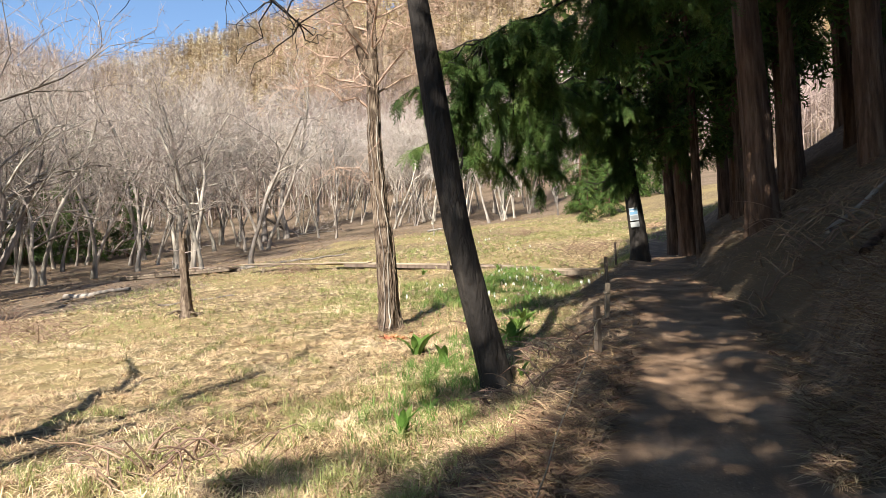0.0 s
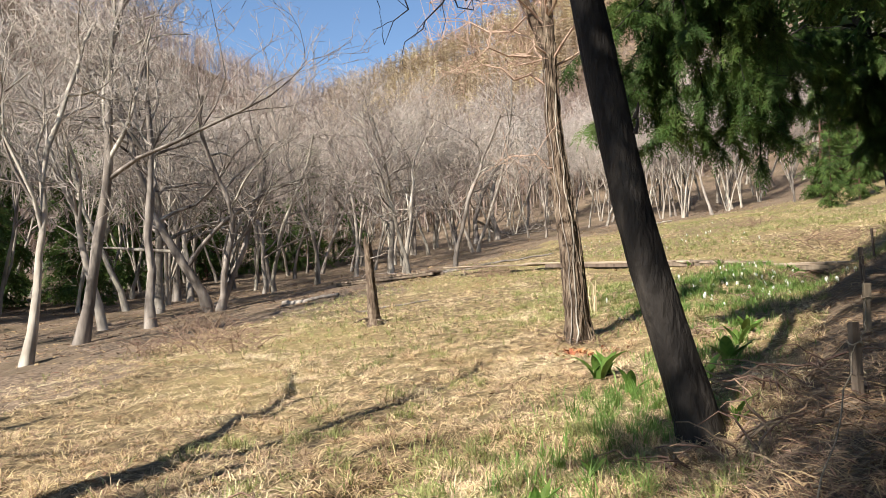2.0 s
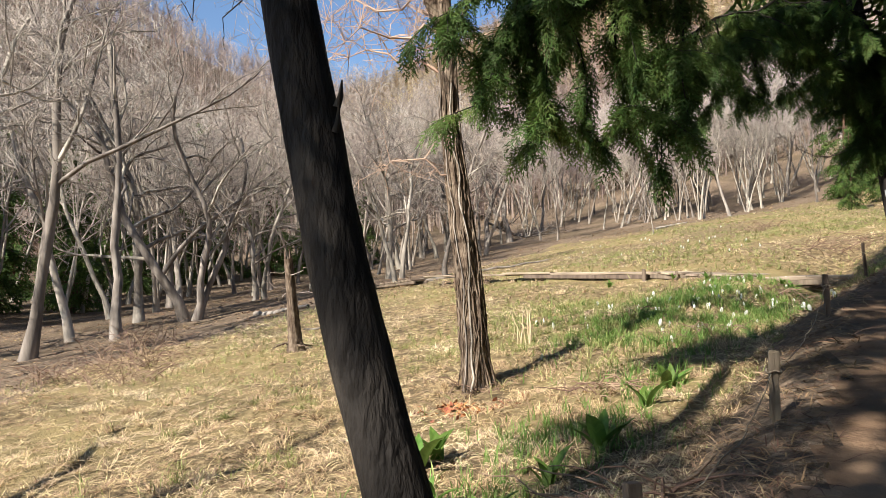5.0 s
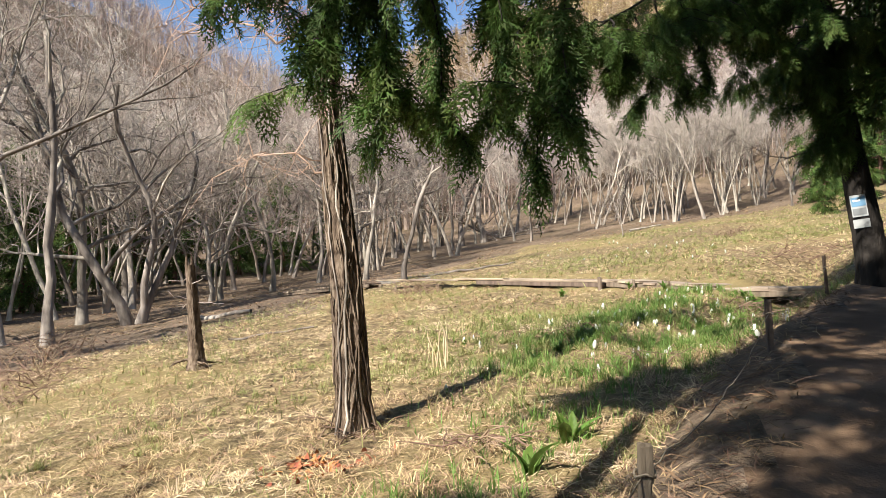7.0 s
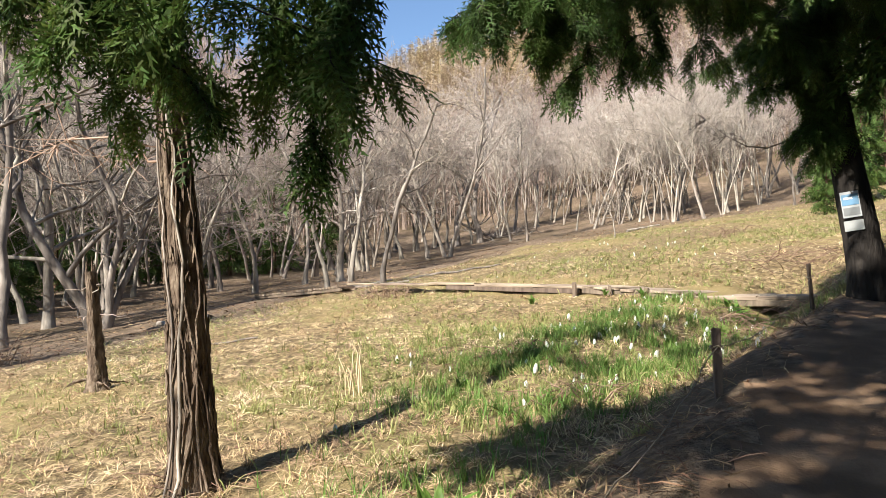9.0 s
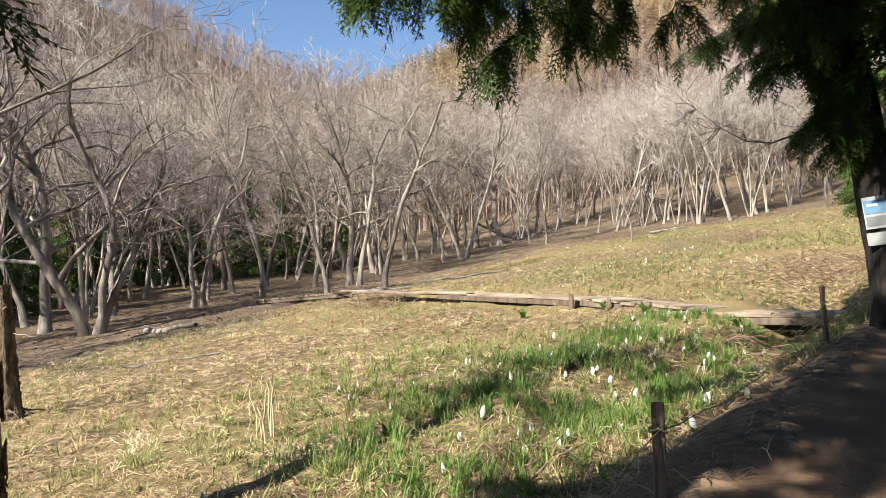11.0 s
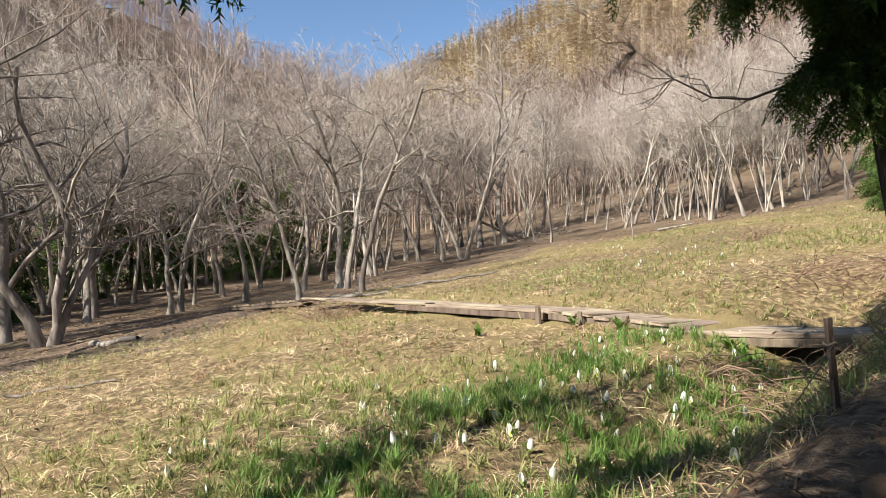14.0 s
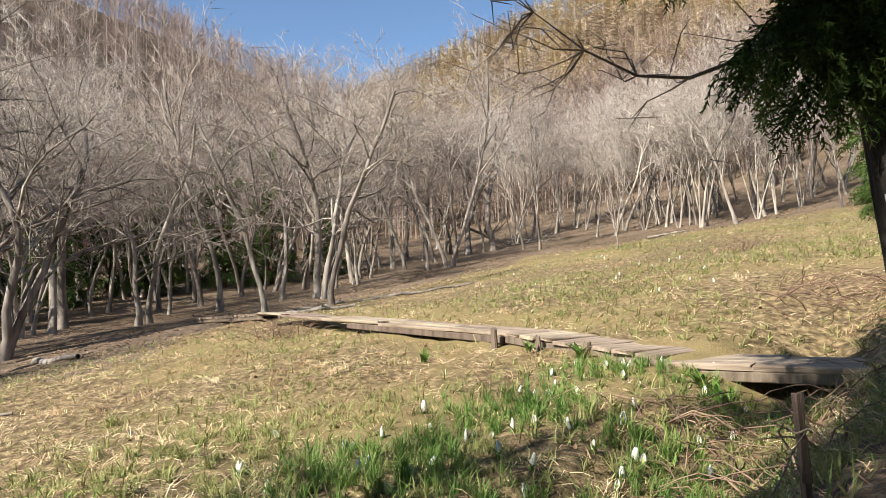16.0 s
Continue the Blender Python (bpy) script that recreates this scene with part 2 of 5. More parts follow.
def bare_tree(seed, height, r0, lean=(0.0, 0.0), fork=0.3, spread=0.55, levels=4, density=1.0, wiggle=0.15, twig_r=0.009, stems=1, thick_sides=8):
    """A leafless tree: bags of wood (trunk and limbs) and of twigs."""
    rng = np.random.default_rng(seed)
    wood, limbs, twigs = Bag(), [], Bag()

    def grow(p, d, length, r, level):
        n = (11, 7, 5, 4, 2)[min(level, 4)]
        pts, cur = [p], unit(d)
        step = length / n
        bend = rng.normal(0, 1, 3)
        for k in range(n):
            if level == 0:
                cur = unit(cur + wiggle * 0.75 * rng.normal(0, 1, 3) * np.array([1, 1, 0.2]) + np.array([0, 0, 0.05]))
            else:
                bend = 0.6 * bend + rng.normal(0, 1, 3)
                cur = unit(cur + wiggle * (1 + 0.55 * level) * 0.8 * bend + np.array([0, 0, 0.10 if level > 1 else 0.06]))
            pts.append(pts[-1] + cur * step)
        pts = np.array(pts)
        tt = np.linspace(0, 1, n + 1)
        rad = r * (1 - (0.62 if level == 0 else 0.8) * tt ** 0.9)
        if level == 0:
            rad[0] *= 1.5
            rad[1] *= 1.08
            bag, sides = wood, thick_sides
        elif level == 1:
            limbs.append(Bag())
            bag, sides = limbs[-1], 4
        else:
            bag, sides = (limbs[-1] if level == 2 else twigs), 3
        rad = np.maximum(rad, twig_r * 0.55)
        if level >= 3 or (level == levels and level > 1):
            # the finest shoots taper to a point
            k = 2 if level < levels else 1
            knots = pts[[0, n]] if k == 1 else pts[[0, n // 2, n]]
            v, q = tube(knots, np.full(k + 1, max(r * 0.8, twig_r)) * np.linspace(1, 0.7, k + 1), 3)
            apex = len(v) - 3
            v[apex:] = pts[-1]
            bag.add(v[:apex + 1], q[:(k - 1) * 3], [(apex - 3 + a, apex - 3 + (a + 1) % 3, apex) for a in range(3)])
            if level >= levels:
                return
            q = None
        else:
            v, q = tube(pts, rad, sides, rng.uniform(0, 6))
        if level == 0:
            v += 0.08 * r * rng.normal(0, 1, v.shape)
        if q is not None:
            bag.add(v, q)
        if level >= levels:
            return
        m = int(round((11, 7, 6, 5)[level] * density * rng.uniform(0.8, 1.2)))
        lo = fork if level == 0 else 0.18
        for k in range(max(m, 1)):
            f = lo + (1 - lo) * ((k + rng.uniform(0.1, 0.9)) / m)
            f = min(f, 0.985)
            a = f * n
            i = min(int(a), n - 1)
            base = pts[i] + (pts[i + 1] - pts[i]) * (a - i)
            along = unit(pts[i + 1] - pts[i])
            side = unit(np.cross(along, rng.normal(0, 1, 3)))
            if level and side[2] < -0.2:
                side[2] *= -0.5
            ang = spread * rng.uniform(0.75, 1.35) * (1.15 if level else 1.0)
            nd = unit(along * math.cos(ang) + side * math.sin(ang))
            share = (0.62 if level == 0 else 0.56) * (1.15 - 0.62 * f) * rng.uniform(0.7, 1.25)
            rr = max(r * (1 - 0.7 * f) * (0.62, 0.6, 0.6, 0.6)[level], twig_r)
            grow(base, nd, length * share, rr, level + 1)

    for s in range(stems):
        a = rng.uniform(0, 6.28)
        off = np.array([math.cos(a), math.sin(a), 0]) * (r0 * 1.1 if stems > 1 else 0)
        tilt = np.array([lean[0], lean[1], 1.0]) + (off / max(r0, 0.01) * 0.22 if stems > 1 else 0)
        grow(np.array([0, 0, -0.15]) + off, tilt, height * rng.uniform(0.9, 1.05) * (1 if s == 0 else rng.uniform(0.75, 1)), r0 * (1 if s == 0 else rng.uniform(0.6, 0.95)), 0)
    return wood, limbs, twigs


def tree_object(name, bags, mats, label, group="", category="tree", split=True):
    root = new(name)
    wood, limbs, twigs = bags
    part("trunk", wood.mesh("trunk", mats[0]), root)
    if split:
        for b in limbs:
            part("limb", b.mesh("limb", mats[0]), root)
    else:
        for b in limbs:
            for v, q in zip([np.concatenate(b.v)], [np.concatenate(b.q)]):
                twigs.add(v, q)
    if twigs.v:
        tagged(part("crown", twigs.mesh("crown", mats[1]), root), kind="stuff")
    return tagged(root, label, category, group)


GREY, PALE = (M_BARK, M_TWIG), (M_BARK_PALE, M_TWIG_PALE)
W = "bare trees of the valley wood"
kinds = [
    tree_object("bare_tree", bare_tree(11, 9.5, 0.17, (0.05, 0.0), 0.25, 0.75, 4, 1.0, 0.19), GREY, "leafless grey-barked tree standing in brown leaf litter", W),
    tree_object("bare_tree", bare_tree(12, 11, 0.16, (-0.04, 0.05), 0.35, 0.6, 4, 0.95), GREY, "tall leafless tree with thin grey twigs", W),
    tree_object("bare_tree", bare_tree(13, 8.5, 0.095, (0.06, 0.02), 0.25, 0.7, 4, 1.0, 0.18), PALE, "leafless tree with pale sunlit bark and upswept limbs", W),
    tree_object("bare_tree", bare_tree(114, 9.0, 0.078, (0.0, 0.0), 0.33, 0.55, 4, 0.85, 0.12, stems=2), PALE, "twin-stemmed leafless tree with pale bark", W),
    tree_object("bare_tree", bare_tree(15, 10, 0.18, (0.0, 0.0), 0.16, 0.9, 4, 1.05, 0.22), GREY, "leafless wide-crowned tree with crooked limbs", W),
    tree_object("bare_tree", bare_tree(16, 7.0, 0.10, (0.06, 0.02), 0.28, 0.7, 4, 0.8, 0.2), GREY, "slender leaning leafless tree at the wood's edge", W),
    tree_object("bare_tree", bare_tree(17, 10, 0.065, (-0.02, 0.0), 0.4, 0.5, 4, 0.75, 0.1, stems=3), PALE, "clump of pale slender leafless stems", W),
]
light_kinds = [
    tree_object("bare_tree", bare_tree(31, 11, 0.12, (0.03, 0.0), 0.4, 0.5, 3, 0.95, twig_r=0.014, thick_sides=5), GREY, "slender leafless tree deep in the wood", W, split=False),
    tree_object("bare_tree", bare_tree(32, 12, 0.13, (-0.05, 0.0), 0.45, 0.48, 3, 1.0, twig_r=0.014, thick_sides=5), PALE, "pale leafless tree deep in the wood", W, split=False),
    tree_object("bare_tree", bare_tree(33, 10, 0.12, (0.08, 0.0), 0.35, 0.58, 3, 1.0, twig_r=0.014, thick_sides=5), GREY, "leafless tree with spreading limbs deep in the wood", W, split=False),
    tree_object("bare_tree", bare_tree(34, 10, 0.10, (0.0, 0.05), 0.4, 0.45, 3, 0.9, twig_r=0.014, stems=2, thick_sides=5), PALE, "forked pale leafless tree deep in the wood", W, split=False),
]
used = set()


def plant(kind, x, y, turn=0.0, size=1.0, group=""):
    """Stands a tree of that kind at x, y; the first one is the thing itself, the next are copies."""
    m = pose(x, y, spot(x, y, 0.02), 0, 0, turn) @ Matrix.Scale(size, 4)
    if kind.name not in used:
        used.add(kind.name)
        kind.matrix_basis = m
        return kind
    ob = copy_thing(kind, pose(x, y, spot(x, y, 0.02), 0, 0, turn))
    ob.scale = (size, size, size)
    return ob


# trees that stand singly at the wood's edge: kind, place, turn, height
HIGH = (9.5, 11, 8.5, 9, 10, 7, 10)


def plant_rows(rows):
    for k, x, y, turn, tall in rows:
        plant(kinds[k], x, y, turn, tall / HIGH[k])


# the lower edge, left of the meadow
plant_rows((
    (2, -15.6, 16.6, 30, 11.5), (1, -20.1, 23.2, 210, 15.0), (2, -24.6, 29.3, 100, 16.0), (1, -21.6, 28.8, 310, 15.0), (3, -31, 42, 40, 17), (2, -30, 43, 60, 17), (0, -34.5, 47.5, 10, 16),
    (5, -33.1, 58.4, 70, 14), (4, -39.4, 79.9, 190, 17), (0, -26.5, 35.5, 20, 14.5), (1, -27.5, 25, 10, 15), (4, -25, 20.5, 100, 14), (2, -22, 17, 220, 13)))
# the middle of the wood's edge
plant_rows((
    (1, -47.4, 60.4, 0, 17.5), (3, -54, 70.5, 80, 20), (2, -51.5, 70, 140, 20), (5, -24.5, 44.4, 170, 11.5), (0, -24.9, 44.0, 300, 9), (1, -36.2, 61.4, 120, 14), (5, -12.7, 38.0, 30, 8.5),
    (0, -19.3, 52.5, 30, 12.5), (5, -17.3, 50, 250, 11.5), (2, -20.9, 60.7, 200, 11), (1, -24, 65.5, 15, 14.5), (3, -23.6, 67.3, 80, 14), (5, -10.4, 39.2, 190, 9.5)))
plant_rows((
    (5, -26.8, 78.6, 100, 15), (1, -30.3, 89.3, 290, 17), (0, -26, 84.9, 60, 15), (3, -23.8, 85.2, 210, 15), (4, -20.3, 82.3, 330, 17), (4, -18, 83.3, 20, 16.5), (6, -16.8, 87.1, 60, 13.5),
    (1, -16, 91.2, 250, 13.5), (2, -14.1, 93.8, 0, 13), (3, -10.5, 91.9, 90, 12), (6, -6.6, 87.7, 130, 12), (5, -0.6, 47.2, 300, 2.8), (4, -29, 70, 75, 14)))
# the pale thicket above the meadow
plant_rows((
    (6, 0.2, 75.2, 10, 11), (3, 1.1, 76, 200, 11.5), (6, 2.3, 71.4, 10, 13), (3, 2.0, 70.2, 160, 12), (2, 4.4, 68.4, 80, 10.5), (6, 5.8, 69.9, 30, 10), (3, 7.2, 71.9, 210, 10.5),
    (2, 6.4, 72.5, 110, 10), (6, -3.0, 80, 60, 11), (3, -2.0, 84, 240, 12), (6, 9, 75, 120, 11), (1, 10.5, 65.8, 60, 6.0)))

more = random.Random(8)
for k in range(90):
    x, y = more.uniform(-62, -15.5), more.uniform(20, 84)
    if y < wood_edge(x) + 3 or (x > -29 and y < 42) or (x > -21 and y < 66):
        continue
    plant(light_kinds[more.choice((0, 0, 2, 2, 1, 3))], x, y, more.uniform(0, 360), more.uniform(1.15, 1.5))

plant(tree_object("many_stemmed_tree", bare_tree(204, 13, 0.24, (0.05, -0.02), 0.14, 0.9, 4, 0.85, 0.18, 0.010, 3), GREY, "old crooked many-stemmed leafless tree at the meadow's edge"), -21.8, 33.9, 30)
# trees behind them, deeper in the wood
rng = random.Random(5)
count = 0
while count < 190:
    x, y = rng.uniform(-95, 32), rng.uniform(50, 135)
    if y < wood_edge(x) + 12 or (x > -22 and y < 88 - 0.35 * x and x < -8):
        continue
    plant(light_kinds[rng.randrange(4)], x, y, rng.uniform(0, 360), rng.uniform(0.95, 1.4))
    count += 1

# slender pale trees behind the thicket above the meadow
thin = random.Random(15)
for k in range(60):
    x, y = thin.uniform(-14, 22), thin.uniform(74, 104)
    plant(light_kinds[thin.choice((1, 3, 3, 0))], x, y, thin.uniform(0, 360), thin.uniform(0.8, 1.15))


# ---- far woods on the hills ----
def far_wood(name, seed, n, where, height, mat, label, twigs=34, narrow=0.22, thick=0.035, rise=(0.15, 1.25), stem=0.09):
    """Thousands of far leafless trees: a thin stem and many slivers of branches each, joined as one."""
    rng = np.random.default_rng(seed)
    pts = np.zeros((0, 2))
    while len(pts) < n:
        c = where(rng, n)
        pts = np.concatenate([pts, c])
    pts = pts[:n]
    x, y = pts.T
    z = ground(x, y)
    h = height * rng.uniform(0.75, 1.25, n)
    base = np.stack([x, y, z], -1)
    bag = Bag()
    # stems
    a = np.arange(3) * 2.094
    ring = np.stack([np.cos(a), np.sin(a), 0 * a], -1)
    low = base[:, None] + ring * stem
    top = base[:, None] + ring * 0.02 + np.array([0, 0, 1.0]) * h[:, None, None]
    v = np.concatenate([low, top], 1).reshape(-1, 3)
    k = np.arange(n)[:, None, None] * 6
    q = k + np.array([[0, 1, 4, 3], [1, 2, 5, 4], [2, 0, 3, 5]])
    bag.add(v, q.reshape(-1, 4))
    # branches
    f = rng.uniform(0.22, 0.97, (n, twigs))
    az = rng.uniform(0, 6.283, (n, twigs))
    ln = h[:, None] * narrow * (1.25 - f) * rng.uniform(0.6, 1.3, (n, twigs)) * 1.6
    el = rng.uniform(*rise, (n, twigs))
    d = np.stack([np.cos(az) * np.cos(el), np.sin(az) * np.cos(el), np.sin(el)], -1)
    p0 = base[:, None] + np.stack([0 * f, 0 * f, f * h[:, None]], -1)
    side = np.stack([-np.sin(az), np.cos(az), 0.6 + 0 * az], -1) * thick
    v = np.stack([p0 - side, p0 + side, p0 + d * ln[..., None]], 2).reshape(-1, 3)
    bag.add(v, None, np.arange(len(v)).reshape(-1, 3))
    ob = new(name, bag.mesh(name, mat, smooth=False))
    return tagged(ob, label, "woods", kind="stuff")


def ring_of(lo, hi, amin, amax):
    """Places between two distances, over a range of bearings in degrees (right of +y is positive)."""
    def pick(rng, n):
        r, a = np.sqrt(rng.uniform(lo * lo, hi * hi, n)), np.radians(rng.uniform(amin, amax, n))
        return np.stack([r * np.sin(a), 10 + r * np.cos(a)], -1)
    return pick


M_FAR_GREY = material("far_twigs", [(0.235, 0.175, 0.145), (0.36, 0.275, 0.23), (0.48, 0.38, 0.32)], 0.06, 4, 0.95, 0, per="island", vary=0.25)
M_LARCH = material("larch_twigs", [(0.33, 0.255, 0.175), (0.45, 0.355, 0.23), (0.57, 0.47, 0.275)], 0.045, 3, 0.95, 0, spread=(0.38, 0.62), per="island", vary=0.3)
far_wood("bare_woods", 3, 3700, ring_of(105, 168, -75, 45), 10.5, M_FAR_GREY, "far grey leafless woods on the valley slopes", 38, 0.42)
far_wood("bare_woods", 7, 2600, ring_of(165, 285, -75, -25), 11.0, M_FAR_GREY, "far grey leafless woods on the high side of the valley", 34, 0.42)
far_wood("larch_woods", 4, 6200, ring_of(160, 292, -27, 45), 10.0, M_LARCH, "golden-brown leafless larch woods on the far hill", 50, 0.22, 0.06, (-0.25, 0.5), 0.05)


# ---- dry grass, green grass and litter ----
def blades(name, seed, pts, length, width, mat, label, lie=(0.2, 0.9), droop=0.6, category="grass", yaw=None):
    """Bent blades of grass, two faces each, joined as one."""
    rng = np.random.default_rng(seed)
    n = len(pts)
    x, y = pts.T
    az = rng.uniform(0, 6.283, n) if yaw is None else rng.normal(yaw, 0.9, n)
    el = rng.uniform(*lie, n)
    ln = length * rng.uniform(0.5, 1.4, n)
    wd = width * rng.uniform(0.6, 1.4, n)
    far = 1 + np.clip((y - 9) / 30, 0, 0.6)  # blades enlarged with distance up the meadow, so they still show
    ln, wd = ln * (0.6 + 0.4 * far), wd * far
    base = np.stack([x, y, ground(x, y) - 0.01], -1)
    h1 = np.stack([np.cos(az) * np.cos(el), np.sin(az) * np.cos(el), np.sin(el)], -1)
    e2 = el - droop * rng.uniform(0.4, 1.4, n)
    h2 = np.stack([np.cos(az) * np.cos(e2), np.sin(az) * np.cos(e2), np.sin(e2)], -1)
    roll = rng.uniform(-0.6, 0.6, n)
    s = np.stack([-np.sin(az) * np.cos(roll), np.cos(az) * np.cos(roll), np.sin(roll)], -1) * wd[:, None] * 0.5
    mid = base + h1 * ln[:, None] * 0.5
    tip = mid + h2 * ln[:, None] * 0.5
    tip[:, 2] = np.maximum(tip[:, 2], ground(tip[:, 0], tip[:, 1]) + 0.004)
    v = np.stack([base - s, base + s, mid + s * 0.8, mid - s * 0.8, tip], 1).reshape(-1, 3)
    k = np.arange(n)[:, None] * 5
    bag = Bag().add(v, k + np.array([0, 1, 2, 3]), k + np.array([3, 2, 4]))
    return tagged(new(name, bag.mesh(name, mat, smooth=False)), label, category, kind="stuff")


def scatter(rng, n, keep, clump=0.0, xr=(-24, 14), yr=(-2, 70), eye=(2.5, 4.0), fall=1.0):
    """Places over the meadow, thinning with the distance from the walk; keep: a test on x and y; clump: gathered in tufts."""
    out = []
    have = 0
    while have < n:
        r = np.exp(rng.uniform(np.log(1.2), np.log(72), n * 2)) if fall else np.sqrt(rng.uniform(0, 5600, n * 2))
        a = rng.uniform(-1.25, 0.75, n * 2)
        x, y = eye[0] + r * np.sin(a), eye[1] - 1.5 + r * np.cos(a)
        if clump:
            cx, cy = np.floor(x / clump), np.floor(y / clump)
            hx = np.modf(np.sin(cx * 12.9898 + cy * 78.233) * 43758.5453)[0]
            hy = np.modf(np.sin(cx * 39.346 + cy * 11.135) * 24634.6345)[0]
            tx, ty = (cx + 0.5 + 0.5 * hx) * clump, (cy + 0.5 + 0.5 * hy) * clump
            pull = rng.uniform(0.3, 0.95, len(x))
            x, y = x + (tx - x) * pull, y + (ty - y) * pull
        ok = (x > xr[0]) & (x < xr[1]) & (y > yr[0]) & (y < yr[1]) & keep(x, y)
        p = np.stack([x[ok], y[ok]], -1)
        out.append(p)
        have += len(p)
    return np.concatenate(out)[:n]


def boards_y(x):
    """The near edge of the boardwalk, as y over x."""
    return np.interp(x, [-8.5, -4.0, 0.3, 3.4, 8.3], [32.3, 29.0, 26.95, 24.8, 24.1])


def on_meadow(x, y):
    d = x - path_x(y)
    by = y - boards_y(x)
    clear = (x < -8.5) | (by < -0.12 - 0.1 * np.sin(5 * x)) | (by > 1.25)
    return clear & ((d < -1.45 + 0.5 * smoothstep(14, 20, y)) | (y > 27)) & (y < wood_edge(x) + 0.5) & (x > -12.5)


def wet(x, y):
    """The wet hollow below the path, where young grass and flowers grow."""
    mid = np.interp(y, [6, 10, 14, 18, 22, 26], [-0.3, 0.4, 1.2, 1.4, 2.4, 3.5])
    half = np.interp(y, [5, 8, 14, 19, 23, 25], [0.5, 0.7, 1.0, 2.2, 1.9, 1.2])
    return np.exp(-((x - mid) / half) ** 2) * (0.25 * smoothstep(4.5, 8, y) + 0.75 * smoothstep(13, 18, y)) * (1 - smoothstep(24.5, 25.3, y))


def greenish(x, y):
    return 0.5 + 0.5 * np.sin(0.55 * x + 1.7) * np.sin(0.42 * y + 0.3 * x) + 0.2 * np.sin(1.9 * x - 1.3 * y)


rg = np.random.default_rng(21)
M_STRAW = material("dry_grass", [(0.34, 0.23, 0.13), (0.55, 0.40, 0.24), (0.72, 0.575, 0.385)], 0.6, 5, 0.8, 0, per="island", vary=0.45, trans=0.15)
M_OLIVE = material("olive_grass", [(0.22, 0.235, 0.08), (0.36, 0.355, 0.14)], 0.8, 5, 0.75, 0, per="island", vary=0.3, trans=0.3)
M_GREEN = material("young_grass", [(0.115, 0.195, 0.045), (0.215, 0.325, 0.08)], 1.0, 4, 0.6, 0, per="island", vary=0.3, trans=0.35)
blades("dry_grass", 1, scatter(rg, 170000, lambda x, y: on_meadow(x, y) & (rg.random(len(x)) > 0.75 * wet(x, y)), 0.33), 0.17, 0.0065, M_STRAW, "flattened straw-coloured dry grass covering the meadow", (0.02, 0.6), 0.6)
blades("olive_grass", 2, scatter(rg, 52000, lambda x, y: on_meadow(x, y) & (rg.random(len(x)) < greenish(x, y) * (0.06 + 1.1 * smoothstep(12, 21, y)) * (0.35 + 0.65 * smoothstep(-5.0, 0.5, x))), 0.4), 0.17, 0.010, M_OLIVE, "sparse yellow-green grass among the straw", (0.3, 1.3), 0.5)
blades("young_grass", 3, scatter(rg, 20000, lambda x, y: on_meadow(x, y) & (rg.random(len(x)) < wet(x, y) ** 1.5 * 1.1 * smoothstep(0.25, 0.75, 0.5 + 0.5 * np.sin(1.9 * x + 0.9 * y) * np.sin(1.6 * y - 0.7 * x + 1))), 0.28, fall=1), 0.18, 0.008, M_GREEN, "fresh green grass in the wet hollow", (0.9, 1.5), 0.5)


def tussocks(seed, n, per, size, keep):
    """Places gathered in round tufts."""
    rng = np.random.default_rng(seed)
    c = scatter(rng, n, keep, 0.0)
    return (c[:, None] + rng.normal(0, 1, (n, per, 2)) * size * rng.uniform(0.5, 1.4, (n, 1, 1))).reshape(-1, 2)


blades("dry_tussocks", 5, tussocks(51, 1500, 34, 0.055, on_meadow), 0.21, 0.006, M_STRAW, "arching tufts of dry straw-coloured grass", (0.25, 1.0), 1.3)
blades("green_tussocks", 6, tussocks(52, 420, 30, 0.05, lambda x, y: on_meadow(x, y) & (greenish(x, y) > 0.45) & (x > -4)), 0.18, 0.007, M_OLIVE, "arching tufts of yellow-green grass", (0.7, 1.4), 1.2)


# ---- conifers over the path ----
def spray_mesh(rng, length=0.3, ribs=12, leaf=0.03, per_rib=4):
    """One flat, drooping cypress spray along +x: a bent rib, side ribs in two ranks and scale-leaved twiglets along each. Vertices and triangles."""
    v = []
    for k in range(ribs):
        f = (k + 0.4) / ribs
        p = np.array([length * f, 0, -0.4 * length * f * f])
        side = (1 if k % 2 else -1) * rng.uniform(0.6, 0.95) * (1 if k < ribs - 1 else 0.1)
        d = np.array([math.cos(side), math.sin(side), rng.uniform(-0.45, -0.1)])
        reach = length * (0.5 - 0.36 * f) * rng.uniform(0.75, 1.25)
        w = np.array([-math.sin(side), math.cos(side), rng.uniform(-0.3, 0.3)]) * leaf * 0.2
        v += [p - w, p + w, p + d * reach]
        for j in range(per_rib):
            q = p + d * reach * (j + 0.5) / per_rib
            a = side + (0.75 if j % 2 else -0.75) * rng.uniform(0.8, 1.15)
            t = np.array([math.cos(a), math.sin(a), rng.uniform(-0.5, 0.1)]) * leaf * rng.uniform(0.8, 1.4) * (1 - 0.45 * j / per_rib)
            w = np.array([-math.sin(a), math.cos(a), rng.uniform(-0.4, 0.4)]) * leaf * 0.17
            v += [q + w, q - w, q + t]
    return np.array(v), np.arange(len(v)).reshape(-1, 3)


